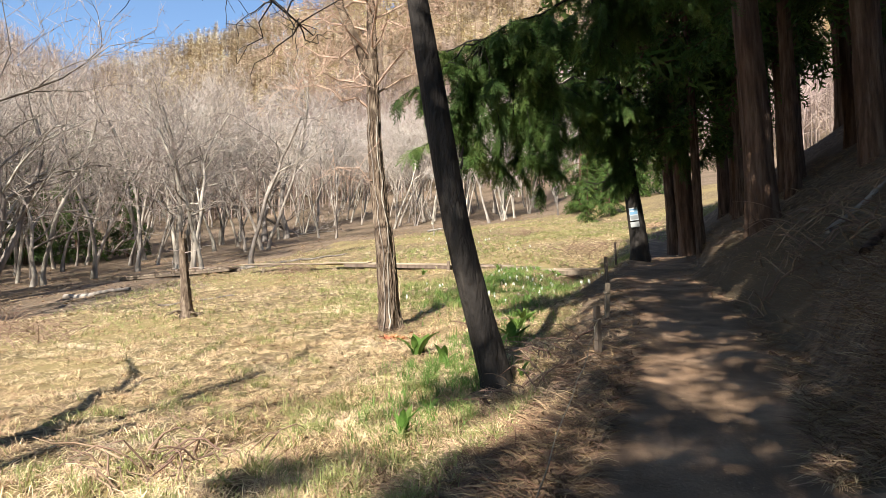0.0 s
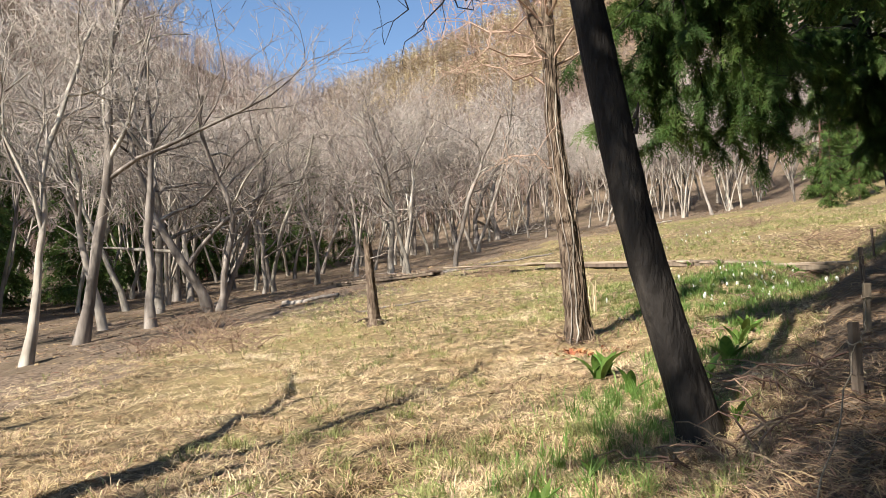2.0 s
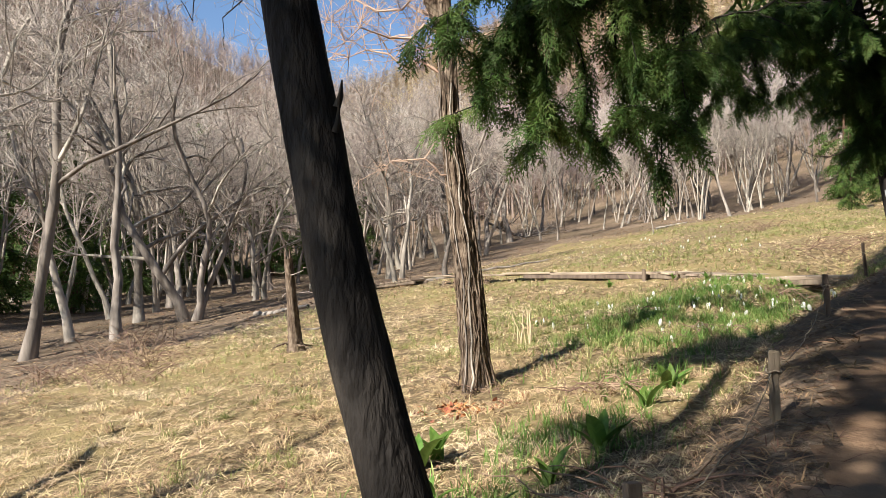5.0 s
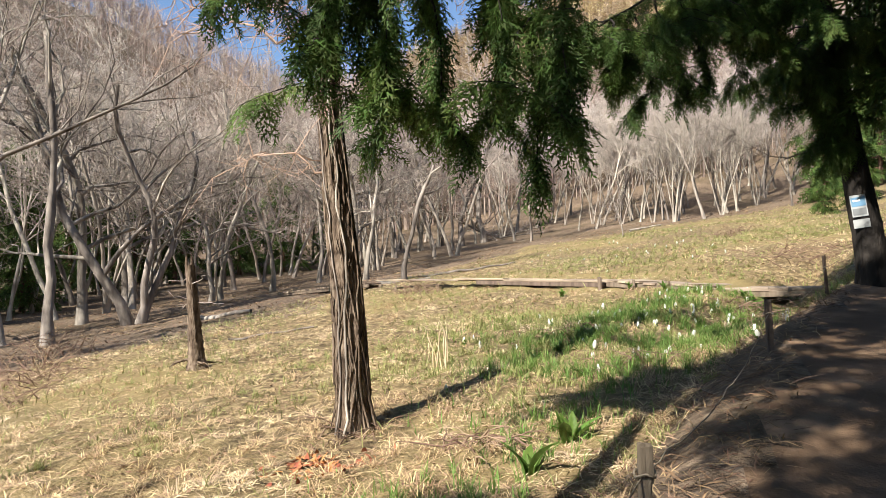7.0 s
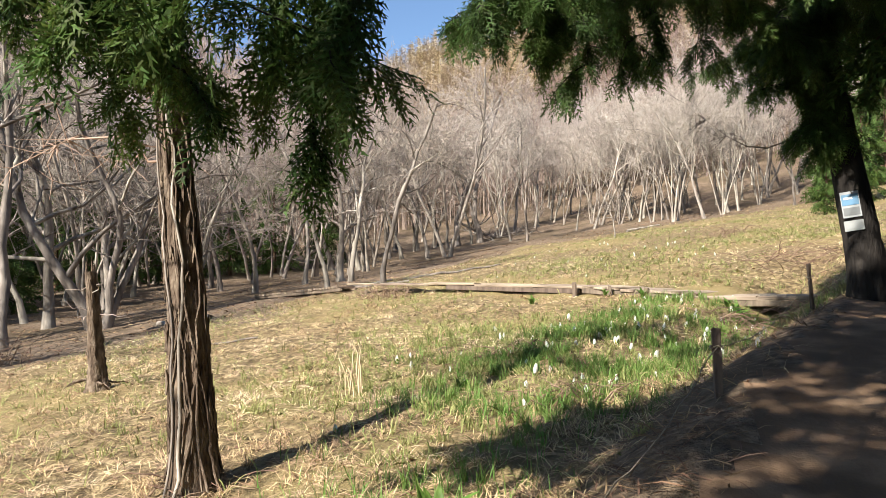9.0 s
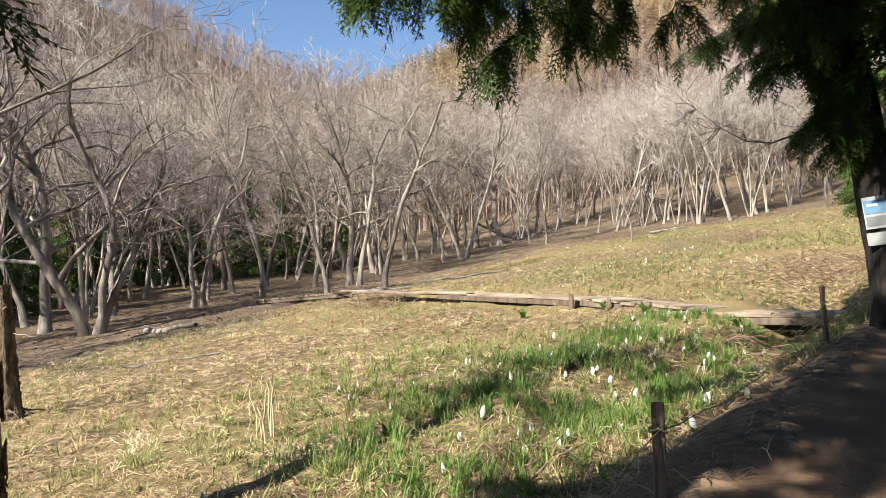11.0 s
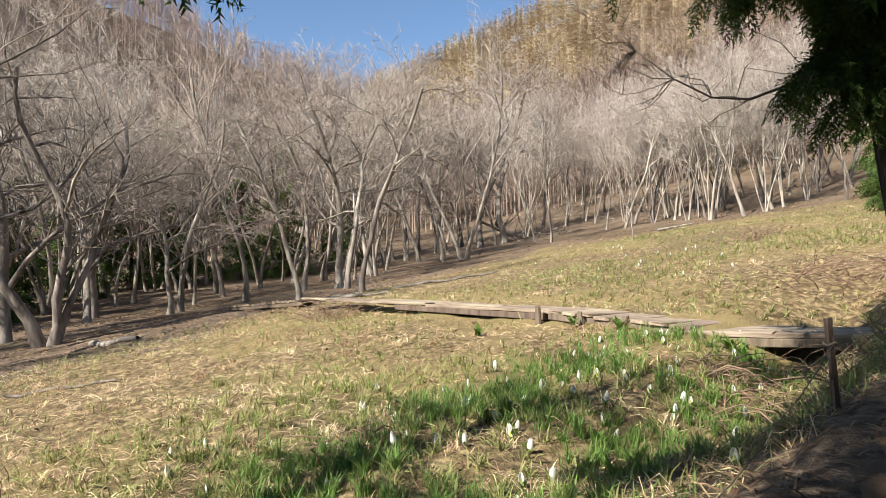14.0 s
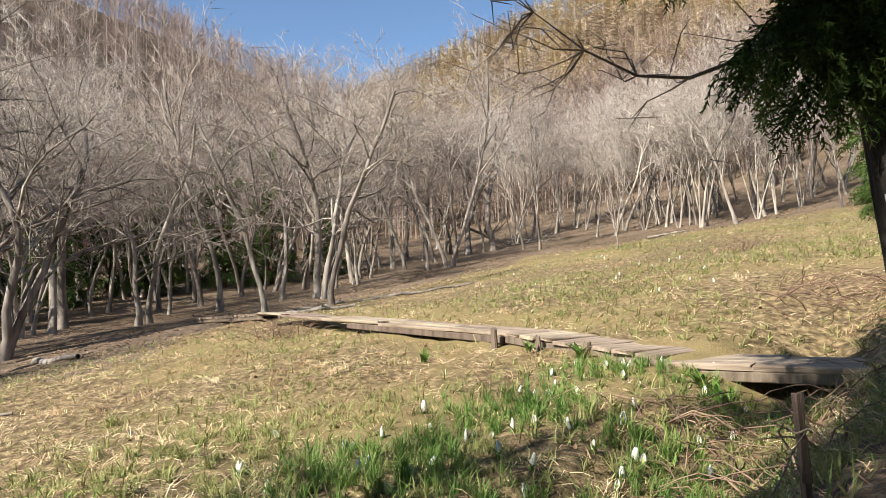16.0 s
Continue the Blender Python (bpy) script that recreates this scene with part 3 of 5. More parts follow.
def hang_sprays(bag, rng, pts, per_m, kinds_of, size=1.0, down=0.7):
    """Hangs sprays along a branch."""
    seg = np.linalg.norm(np.diff(pts, axis=0), axis=1)
    total = seg.sum()
    cum = np.concatenate([[0], np.cumsum(seg)])
    for k in range(int(total * per_m)):
        s = rng.uniform(0, total)
        i = min(np.searchsorted(cum, s) - 1, len(seg) - 1)
        i = max(i, 0)
        p = pts[i] + (pts[i + 1] - pts[i]) * ((s - cum[i]) / seg[i])
        along = unit(pts[i + 1] - pts[i])
        a = rng.uniform(0, 6.283)
        out = unit(np.array([math.cos(a), math.sin(a), 0]) * 0.9 + along * 0.7 + np.array([0, 0, -down * rng.uniform(0.2, 1.5)]))
        side = unit(np.cross(np.array([0.02, 0.01, 1.0]), out))
        up = np.cross(out, side)
        roll = rng.uniform(-0.9, 0.9)
        side, up = side * math.cos(roll) + up * math.sin(roll), up * math.cos(roll) - side * math.sin(roll)
        v, t = kinds_of[int(rng.integers(len(kinds_of)))]
        sc = size * rng.uniform(0.65, 1.3)
        bag.add(p + sc * (v[:, :1] * out + v[:, 1:2] * side + v[:, 2:] * up), None, t)


def bow(a, b, sag, n=10, rng=None, wob=0.03):
    """A curve from a to b that sags (or, below zero, arches)."""
    a, b = np.array(a, float), np.array(b, float)
    s = np.linspace(0, 1, n)[:, None]
    p = a + (b - a) * s
    p[:, 2] -= (4 * sag * s * (1 - s))[:, 0]
    if rng is not None:
        p[1:-1] += rng.normal(0, wob, (n - 2, 3))
    return p


rf = np.random.default_rng(77)
FINE = [spray_mesh(rf, 0.30, 12, 0.042, 4) for k in range(6)]
COARSE = [spray_mesh(rf, 0.8, 8, 0.17, 3) for k in range(5)]


def bough(root, seed, start, end, sag, tips, per_m=34, r=0.035, size=1.0, drop=0.9, subs=10, bare=0.15, where=(0, 0, 0)):
    """A conifer's bough: a limb, hanging side shoots to given tips and more of its own, and foliage on them."""
    rng = np.random.default_rng(seed)
    wood, leaf = Bag(), Bag()
    off = np.array(where)
    limb = bow(start, end, sag, 12, rng, 0.05)
    wood.add(*tube(limb - off, np.linspace(r, r * 0.3, 12), 6))
    ends = [np.array(t, float) for t in tips]
    for k in range(subs):
        i = int(rng.integers(4, 12))
        ends.append(limb[i] + np.array([rng.normal(0, 0.55), rng.normal(0, 0.5), -drop * rng.uniform(0.25, 1.0)]))
    for e in ends:
        i = int(np.argmin(np.linalg.norm((limb - e) * np.array([1, 1, 0.25]), axis=1)))
        sub = bow(limb[i], e, -0.18 * np.linalg.norm(e - limb[i]) * 0.6, 8, rng, 0.03)
        wood.add(*tube(sub - off, np.linspace(r * 0.4, 0.004, 8), 4))
        hang_sprays(leaf, rng, sub[2:] - off, per_m, FINE, size)
        for j in range(5):
            q = sub[int(rng.integers(2, 8))]
            e2 = q + np.array([rng.normal(0, 0.28), rng.normal(0, 0.28), -rng.uniform(0.05, 0.4)])
            tw = bow(q, e2, -0.04, 5, rng, 0.015)
            wood.add(*tube(tw - off, np.linspace(0.007, 0.003, 5), 3))
            hang_sprays(leaf, rng, tw - off, per_m, FINE, size)
    hang_sprays(leaf, rng, limb[int(12 * bare) + 2:] - off, per_m, FINE, size)
    b = part("bough", wood.mesh("bough", M_BARK_DARK), root)
    b.matrix_basis = root.matrix_basis.inverted() @ Matrix.Translation(off)
    f = part("foliage", leaf.mesh("foliage", M_FROND, False), b, "dark green drooping cypress foliage")
    tagged(f, kind="stuff")


def shaggy_trunk(pts, rad, seed, mat, sides=22, flutes=6, rough=0.05, flare=0.6):
    """A stout trunk with fluted, fibrous bark and a flared foot."""
    rng = np.random.default_rng(seed)
    n = 46
    pts, rad = np.array(pts, float), np.array(rad, float)
    s, s0 = np.linspace(0, 1, n) ** 1.25, np.linspace(0, 1, len(pts))
    P = np.stack([np.interp(s, s0, pts[:, k]) for k in range(3)], -1)
    for k in range(3):
        P[1:-1] = (P[:-2] + 2 * P[1:-1] + P[2:]) / 4
    R = np.interp(s, s0, rad)
    v, q = tube(P, np.ones(n), sides)
    v = v.reshape(n, sides, 3)
    a = np.arange(sides) / sides * 2 * np.pi
    ph = rng.uniform(0, 6.28, 4)
    h = P[:, 2:3] - P[0, 2]
    lump = 1 + flare * np.exp(-h / 0.35) * (0.6 + 0.5 * np.sin(flutes * a + ph[0])[None]) + rough * np.sin(flutes * a[None] + ph[1] + 0.5 * h) + rough * 0.6 * np.sin((2 * flutes + 1) * a[None] + ph[2] - 0.9 * h)
    lump = lump + rough * 0.5 * rng.normal(0, 1, (n, sides))
    v = P[:, None] + (v - P[:, None]) * (R[:, None] * lump)[..., None]
    return Bag().add(v.reshape(-1, 3), q).mesh("trunk", mat)


def canopy(seed, low, high, reach, whorls, per, thick=5.0):
    """A tall conifer's crown, coarse enough for high overhead."""
    rng = np.random.default_rng(seed)
    wood, leaf = Bag(), Bag()
    for k in range(whorls):
        f = k / max(whorls - 1, 1)
        z = low + (high - low) * f
        for j in range(per):
            a = rng.uniform(0, 6.283)
            ln = reach * (1.05 - 0.75 * f) * rng.uniform(0.6, 1.15)
            e = np.array([math.cos(a) * ln, math.sin(a) * ln, z - 0.2 * ln + rng.normal(0, 0.2)])
            p = bow((0, 0, z + rng.uniform(-0.4, 0.4)), e, -0.25, 6, rng, 0.06)
            wood.add(*tube(p, np.linspace(0.045, 0.012, 6), 4))
            hang_sprays(leaf, rng, p[1:], thick, COARSE, 1.5, 0.5)
    return wood.mesh("limbs", M_CEDAR), leaf.mesh("foliage", M_FROND, False)


cedar_crowns = [canopy(41, 6.5, 21, 2.6, 13, 4), canopy(42, 6.0, 19, 2.3, 12, 4)]
# the wide and slim crowns stay unseen, shaped to set shade on path and slope
wide_crown = canopy(46, 8.5, 20, 6.4, 12, 6, 5.0)
slim_crown = canopy(45, 5.0, 21, 1.75, 12, 3, 3.6)
low_crown = canopy(43, 1.2, 13, 2.6, 12, 5)
cedar_trunks = [shaggy_trunk([(0, 0, -0.4), (0.05, 0, 2), (0.0, 0.06, 6), (-0.1, 0, 12), (0, 0, 22)], [0.27, 0.23, 0.21, 0.16, 0.03], 51 + k, M_CEDAR) for k in range(3)]
small_trunk = shaggy_trunk([(0, 0, -0.3), (0.02, 0, 2), (0.0, 0, 6), (0, 0, 14)], [0.19, 0.16, 0.13, 0.02], 58, M_CEDAR, 12)
nth = 0


def cedar(x, y, size=1.0, turn=0.0, thin=False, low=False, lean=0.0, slim=False, wide=False):
    """A conifer: trunk with fibrous bark, and a crown."""
    global nth
    nth += 1
    root = new("cedar_tree")
    root.matrix_basis = pose(x, y, spot(x, y, 0.05), 0, -lean, 0) @ pose(0, 0, 0, 0, 0, turn) @ Matrix.Scale(size, 4)
    part("trunk", small_trunk if (thin or low) else cedar_trunks[nth % 3], root)
    limbs, leaf = low_crown if low else slim_crown if slim else wide_crown if wide else cedar_crowns[nth % 2]
    tagged(part("branch", limbs, root), kind="stuff")
    tagged(part("foliage", leaf, root), kind="stuff")
    label = "dark green conifer on the shaded hillside" if low else "tall cedar with reddish-brown fibrous bark on the slope above the path"
    return tagged(root, label, "cedar tree", "conifers on the hillside" if low else "cedars along the path")


# the row above the path; trees beside and behind the start are unseen, added for shade
row = {}
hanging = cedar(5.85, 13.2, 1.05, 20, lean=4)
for x, y, size, turn, lean in ((8.1, 16.7, 1.1, 80, 3), (7.6, 12.6, 1.0, 140, 3), (7.0, 20.4, 1.05, 200, 5), (7.9, 19.2, 0.7, 260, 3), (6.9, 21.6, 0.7, 10, 4),
                               (9.0, 23.0, 0.8, 60, 3), (9.5, 14.6, 1.1, 100, 3), (10.4, 18.0, 1.1, 150, 3), (9.0, 10.4, 1.0, 220, 3), (11.5, 13.0, 1.1, 280, 3), (12.5, 21, 1.1, 340, 3),
                               (13.5, 16.5, 1.0, 20, 3), (8.8, 6.0, 1.0, 100, 3), (5.2, 3.6, 1.0, 150, 2), (11.4, 8.2, 1.0, 100, 2), (7.6, 1.5, 1.0, 190, 2),
                               (6.9, 16.0, 0.62, 30, 4), (7.3, 17.6, 0.55, 70, 2), (6.6, 18.4, 0.5, 200, 4), (8.9, 18.2, 0.8, 250, 2), (8.6, 21.0, 0.75, 90, 3), (9.9, 16.2, 0.8, 10, 2), (6.9, 14.2, 0.6, 10, 2), (12.0, 18.5, 0.9, 40, 2), (14.0, 22.5, 1.0, 90, 2), (11.0, 24.5, 0.9, 10, 2), (15.0, 27.0, 1.0, 60, 2), (10.4, 26.6, 0.8, 130, 2), (14.5, 19.0, 1.0, 15, 2), (3.6, -1.5, 1.0, 230, 2), (6.5, -4.5, 1.05, 280, 2), (2.2, -6.2, 1.0, 310, 2), (5.0, -9.5, 1.1, 30, 2), (0.2, -12.5, 1.1, 70, 2), (3.2, -15, 1.1, 100, 2)):
    row[x, y] = cedar(x, y, size, turn, lean=lean, wide=(x, y) in ((5.2, 3.6), (3.6, -1.5), (2.2, -6.2)), slim=y < 7 and x > 6)
# unseen row added behind the start, so that its shade falls along the path
for x, y, size, turn in ((-1.75, -5.2, 1.2, 10), (-3.0, -9.5, 1.25, 120), (-5.0, -16, 1.3, 200), (-2.2, -13.0, 1.3, 40)):
    cedar(x, y, size, turn, slim=True)
# the shaded hillside across the valley
for k, (x, y, size) in enumerate(((-39, 30, 1.1), (-43, 36, 1.2), (-41, 24, 1.0), (-47, 42, 1.2), (-50, 33, 1.3), (-45, 28, 1.2), (-52, 47, 1.2), (-46, 50, 1.1), (-57, 40, 1.3), (-44, 19, 1.1),
                                  (-38, 16, 1.0), (-40, 44, 0.9), (-52, 60, 1.2), (-49, 65, 1.1), (-45, 66, 1.2), (-41, 71, 1.1), (-37, 73, 1.0), (-58, 68, 1.3), (-52, 76, 1.2), (-60, 56, 1.3), (-34, 78, 0.9), (-47, 58, 0.8),
                                  (12.2, 64, 0.75), (14.0, 66, 0.9), (15.5, 62, 0.8), (17, 66, 1.0), (19.5, 62, 0.9), (9.5, 47.5, 0.3), (12, 52, 0.45))):
    cedar(x, y, size, 40 * k, low=True)

# the long hanging bough over the path's edge
bough(hanging, 5, (5.6, 12.9, 7.0), (0.6, 10.7, 4.9), -0.4,
      [(1.45, 10.9, 2.58), (1.7, 10.8, 3.05), (-0.1, 10.9, 3.4), (0.3, 11.1, 3.05), (0.85, 10.8, 3.05), (-0.35, 10.6, 4.0), (0.1, 10.6, 3.6), (1.15, 11.2, 3.2), (0.55, 10.6, 3.25), (1.3, 10.7, 3.6), (0.3, 11.0, 4.0), (-0.2, 11.0, 4.6)],
      38, 0.045, 0.85, 1.15, 26, where=(1, 11, 4))

# unseen cedar, added to carry high boughs that shade the path
high = cedar(6.2, 8.0, 1.1, 60, lean=3, wide=True)


def shade_bough(root, seed, start, end):
    """Long, high, unseen bough added to shade the path: limb, level side shoots, hanging sprays."""
    rng = np.random.default_rng(seed)
    wood, leaf = Bag(), Bag()
    limb = bow(start, end, -0.5, 14, rng, 0.08)
    wood.add(*tube(limb - limb[0], np.linspace(0.07, 0.015, 14), 6))
    for k in range(22):
        i = int(rng.integers(3, 14))
        side = (1 if k % 2 else -1) * rng.uniform(0.6, 1.9)
        e = limb[i] + np.array([rng.normal(-0.5, 0.4), side, -rng.uniform(0.0, 0.5)])
        shoot = bow(limb[i], e, -0.1, 6, rng, 0.04)
        wood.add(*tube(shoot - limb[0], np.linspace(0.02, 0.006, 6), 4))
        hang_sprays(leaf, rng, shoot[1:] - limb[0], 7, COARSE, 1.0, 0.5)
    hang_sprays(leaf, rng, limb[3:] - limb[0], 7, COARSE, 1.0, 0.5)
    b = part("bough", wood.mesh("bough", M_CEDAR), root)
    b.matrix_basis = root.matrix_basis.inverted() @ Matrix.Translation(limb[0])
    tagged(part("foliage", leaf.mesh("foliage", M_FROND, False), b, "dark green cedar foliage added out of view to shade the path"), kind="stuff")


# boughs added above the view; their ends set where the path's shade stops
for k, (root, start, end) in enumerate((
        (row[3.6, -1.5], (3.5, -1.5, 10.5), (-4.0, -3.5, 9.6)), (row[5.2, 3.6], (5.1, 3.6, 10.5), (-2.2, -1.2, 9.6)), (row[5.2, 3.6], (5.1, 3.6, 11.5), (-1.3, 2.2, 10.2)),
        (row[5.2, 3.6], (5.1, 3.6, 9.8), (-0.8, 4.4, 9.8)), (high, (5.9, 8.0, 11.2), (-0.6, 6.3, 10.2)), (high, (5.9, 8.0, 10.2), (-0.3, 8.6, 10.0)), (hanging, (5.5, 13.2, 12.4), (0.4, 10.8, 11.2)),
        (row[2.2, -6.2], (2.1, -6.2, 11.0), (-5.7, -7.0, 10.0)), (high, (5.9, 8.0, 13.0), (-0.6, 7.2, 12.4)), (hanging, (5.5, 13.2, 13.4), (-0.6, 13.3, 11.8)), (hanging, (5.5, 13.2, 11.6), (0.4, 14.6, 11.2)), (row[3.6, -1.5], (3.5, -1.5, 12.0), (-3.8, -2.0, 11.4)))):
    shade_bough(root, 90 + k, start, end)

# the poster tree
def poster_tree():
    x, y = 5.14, 18.75
    z = spot(x, y)
    root = new("cypress_tree")
    root.matrix_basis = pose(x, y, z)
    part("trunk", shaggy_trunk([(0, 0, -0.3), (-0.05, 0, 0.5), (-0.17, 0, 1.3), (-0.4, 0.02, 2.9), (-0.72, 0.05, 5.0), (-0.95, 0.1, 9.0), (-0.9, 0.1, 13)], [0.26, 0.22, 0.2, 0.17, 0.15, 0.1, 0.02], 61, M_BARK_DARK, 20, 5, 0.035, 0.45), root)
    limbs, leaf = canopy(44, 5.2, 12.5, 2.2, 9, 4)
    tagged(part("branch", limbs, root), kind="stuff")
    tagged(part("foliage", leaf, root), kind="stuff")
    tagged(root, "leaning dark-trunked cypress with a notice tied to it beside the path", "cypress tree")
    bough(root, 6, (4.7, 18.7, 6.2), (1.6, 15.1, 5.0), -0.35, [(1.7, 15.3, 4.2), (2.05, 15.4, 4.15), (2.4, 15.6, 4.2), (2.7, 16.0, 4.35), (3.1, 16.5, 4.6), (1.55, 15.1, 4.4), (3.5, 17.1, 4.9)], 36, 0.04, 0.85, 0.75, 16, where=(2, 15.5, 5))
    bough(root, 7, (4.5, 18.7, 6.0), (4.2, 18.4, 5.3), -0.2, [(4.65, 18.5, 3.55), (4.5, 18.5, 3.95), (4.76, 18.4, 3.8), (4.3, 18.5, 4.4), (4.6, 18.3, 4.2), (4.4, 18.6, 4.6), (4.65, 18.5, 3.9), (4.75, 18.5, 4.3), (4.5, 18.7, 4.0)], 46, 0.035, 0.8, 0.8, 9, where=(4, 18.5, 5))
    bough(root, 9, (4.8, 18.8, 6.2), (7.0, 19.6, 5.0), -0.3, [(5.8, 19.4, 4.2), (6.5, 19.4, 4.0), (5.4, 19.2, 4.8)], 24, 0.035, 1.0, 1.0, 10, where=(6, 19, 5))
    # the bare side branch
    rng = np.random.default_rng(3)
    twig = Bag()
    main = np.array([(4.7, 18.7, 3.85), (4.35, 18.6, 3.8), (3.95, 18.5, 3.66), (3.7, 18.45, 3.69), (3.45, 18.4, 3.84), (3.2, 18.35, 4.06)]) - np.array((x, y, z))
    twig.add(*tube(main, [0.014, 0.012, 0.01, 0.008, 0.006, 0.003], 5))
    for k in range(24):
        i = int(rng.integers(1, 6))
        e = main[i] + np.array([-rng.uniform(0.1, 0.5), rng.normal(0, 0.2), rng.normal(0.05, 0.28)])
        tw = bow(main[i], e, rng.normal(0, 0.05), 5, rng, 0.02)
        twig.add(*tube(tw, np.linspace(0.005, 0.002, 5), 3))
        for j in range(2):
            q = tw[int(rng.integers(2, 5))]
            twig.add(*tube(bow(q, q + rng.normal(0, 0.1, 3), 0, 3), [0.004, 0.003, 0.002], 3))
    part("side_branch", twig.mesh("side_branch", M_TWIG), root, "bare crooked side branch")
    # notice: white card, its colour darkened for shade, with a blue picture, and a lower strip
    card = bpy.data.materials.new("notice_card")
    card.use_nodes = True
    card.node_tree.nodes["Principled BSDF"].inputs["Base Color"].default_value = (0.32, 0.33, 0.33, 1)
    notice = new("notice")
    notice.matrix_basis = pose(4.90, 18.55, z + 1.2, 90 - 2, -7, -10)
    for name, dx, dz, w, h, d, c in (("sheet", 0, 0, 0.21, 0.33, 0.0, None), ("picture", 0.0, 0.06, 0.19, 0.14, 0.004, (0.10, 0.22, 0.34)), ("text_block", 0, -0.09, 0.18, 0.1, 0.004, (0.16, 0.17, 0.17)),
                                     ("strip", 0.0, -0.27, 0.22, 0.13, 0.0, (0.30, 0.31, 0.30)), ("mark", -0.02, 0.08, 0.1, 0.03, 0.008, (0.7, 0.75, 0.78))):
        bm = bmesh.new()
        bmesh.ops.create_cube(bm, size=1.0, matrix=Matrix.Translation((dx, dz, 0.003 + d)) @ Matrix.Diagonal((w, h, 0.005, 1)))
        if c:
            mt = bpy.data.materials.new("notice_" + name)
            mt.use_nodes = True
            mt.node_tree.nodes["Principled BSDF"].inputs["Base Color"].default_value = (*c, 1)
        else:
            mt = card
        part(name, bm_mesh(name, bm, mt), notice)
    tagged(notice, "weathered white paper notice with a blue picture on a trunk, greyed for shade", "notice")


poster_tree()


# ---- single trees by the path ----
def dark_tree():
    x, y = 0.59, 7.45
    z = spot(x, y)
    root = new("dark_tree")
    root.location = (x, y, z)
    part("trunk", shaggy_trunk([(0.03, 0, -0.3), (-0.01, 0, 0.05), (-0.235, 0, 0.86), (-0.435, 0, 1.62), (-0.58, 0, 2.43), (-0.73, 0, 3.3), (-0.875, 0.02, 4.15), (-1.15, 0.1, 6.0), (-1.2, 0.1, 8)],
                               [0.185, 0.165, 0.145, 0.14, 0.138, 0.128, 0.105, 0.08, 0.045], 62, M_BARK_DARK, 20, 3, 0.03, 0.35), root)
    rng = np.random.default_rng(8)
    for k in range(7):
        a, h = rng.uniform(0, 6.28), rng.uniform(5.5, 8)
        s = np.array([-1.05 - 0.05 * (h - 5.5), 0.1, h])
        e = s + np.array([math.cos(a) * 1.6, math.sin(a) * 1.6, 1.2])
        bag = Bag().add(*tube(bow(s, e, -0.15, 7, rng, 0.06), np.linspace(0.05, 0.008, 7), 5))
        for j in range(10):
            q = s + (e - s) * rng.uniform(0.3, 1)
            bag.add(*tube(bow(q, q + rng.normal(0, 0.5, 3), 0, 4, rng, 0.04), np.linspace(0.012, 0.004, 4), 3))
        part("limb", bag.mesh("limb", M_BARK_DARK), root)
    # torn bark
    for h, a in ((2.42, 0.3), (2.3, 0.6), (0.9, 2.8)):
        c = np.array([np.interp(h, [0, 0.85, 1.6, 2.35, 3.15], [-0.02, -0.22, -0.42, -0.53, -0.63]), 0, h])
        d = np.array([math.cos(a), -math.sin(a) * 0.6, 0])
        bag = Bag().add(*tube([c + d * 0.13, c + d * 0.155 + (0, 0, 0.05), c + d * 0.165 + (0, 0, 0.12)], [0.02, 0.014, 0.004], 5))
        part("torn_bark", bag.mesh("torn_bark", M_BARK_DARK), root)
    tagged(root, "leaning dark smooth-barked tree on the bank beside the path", "tree")


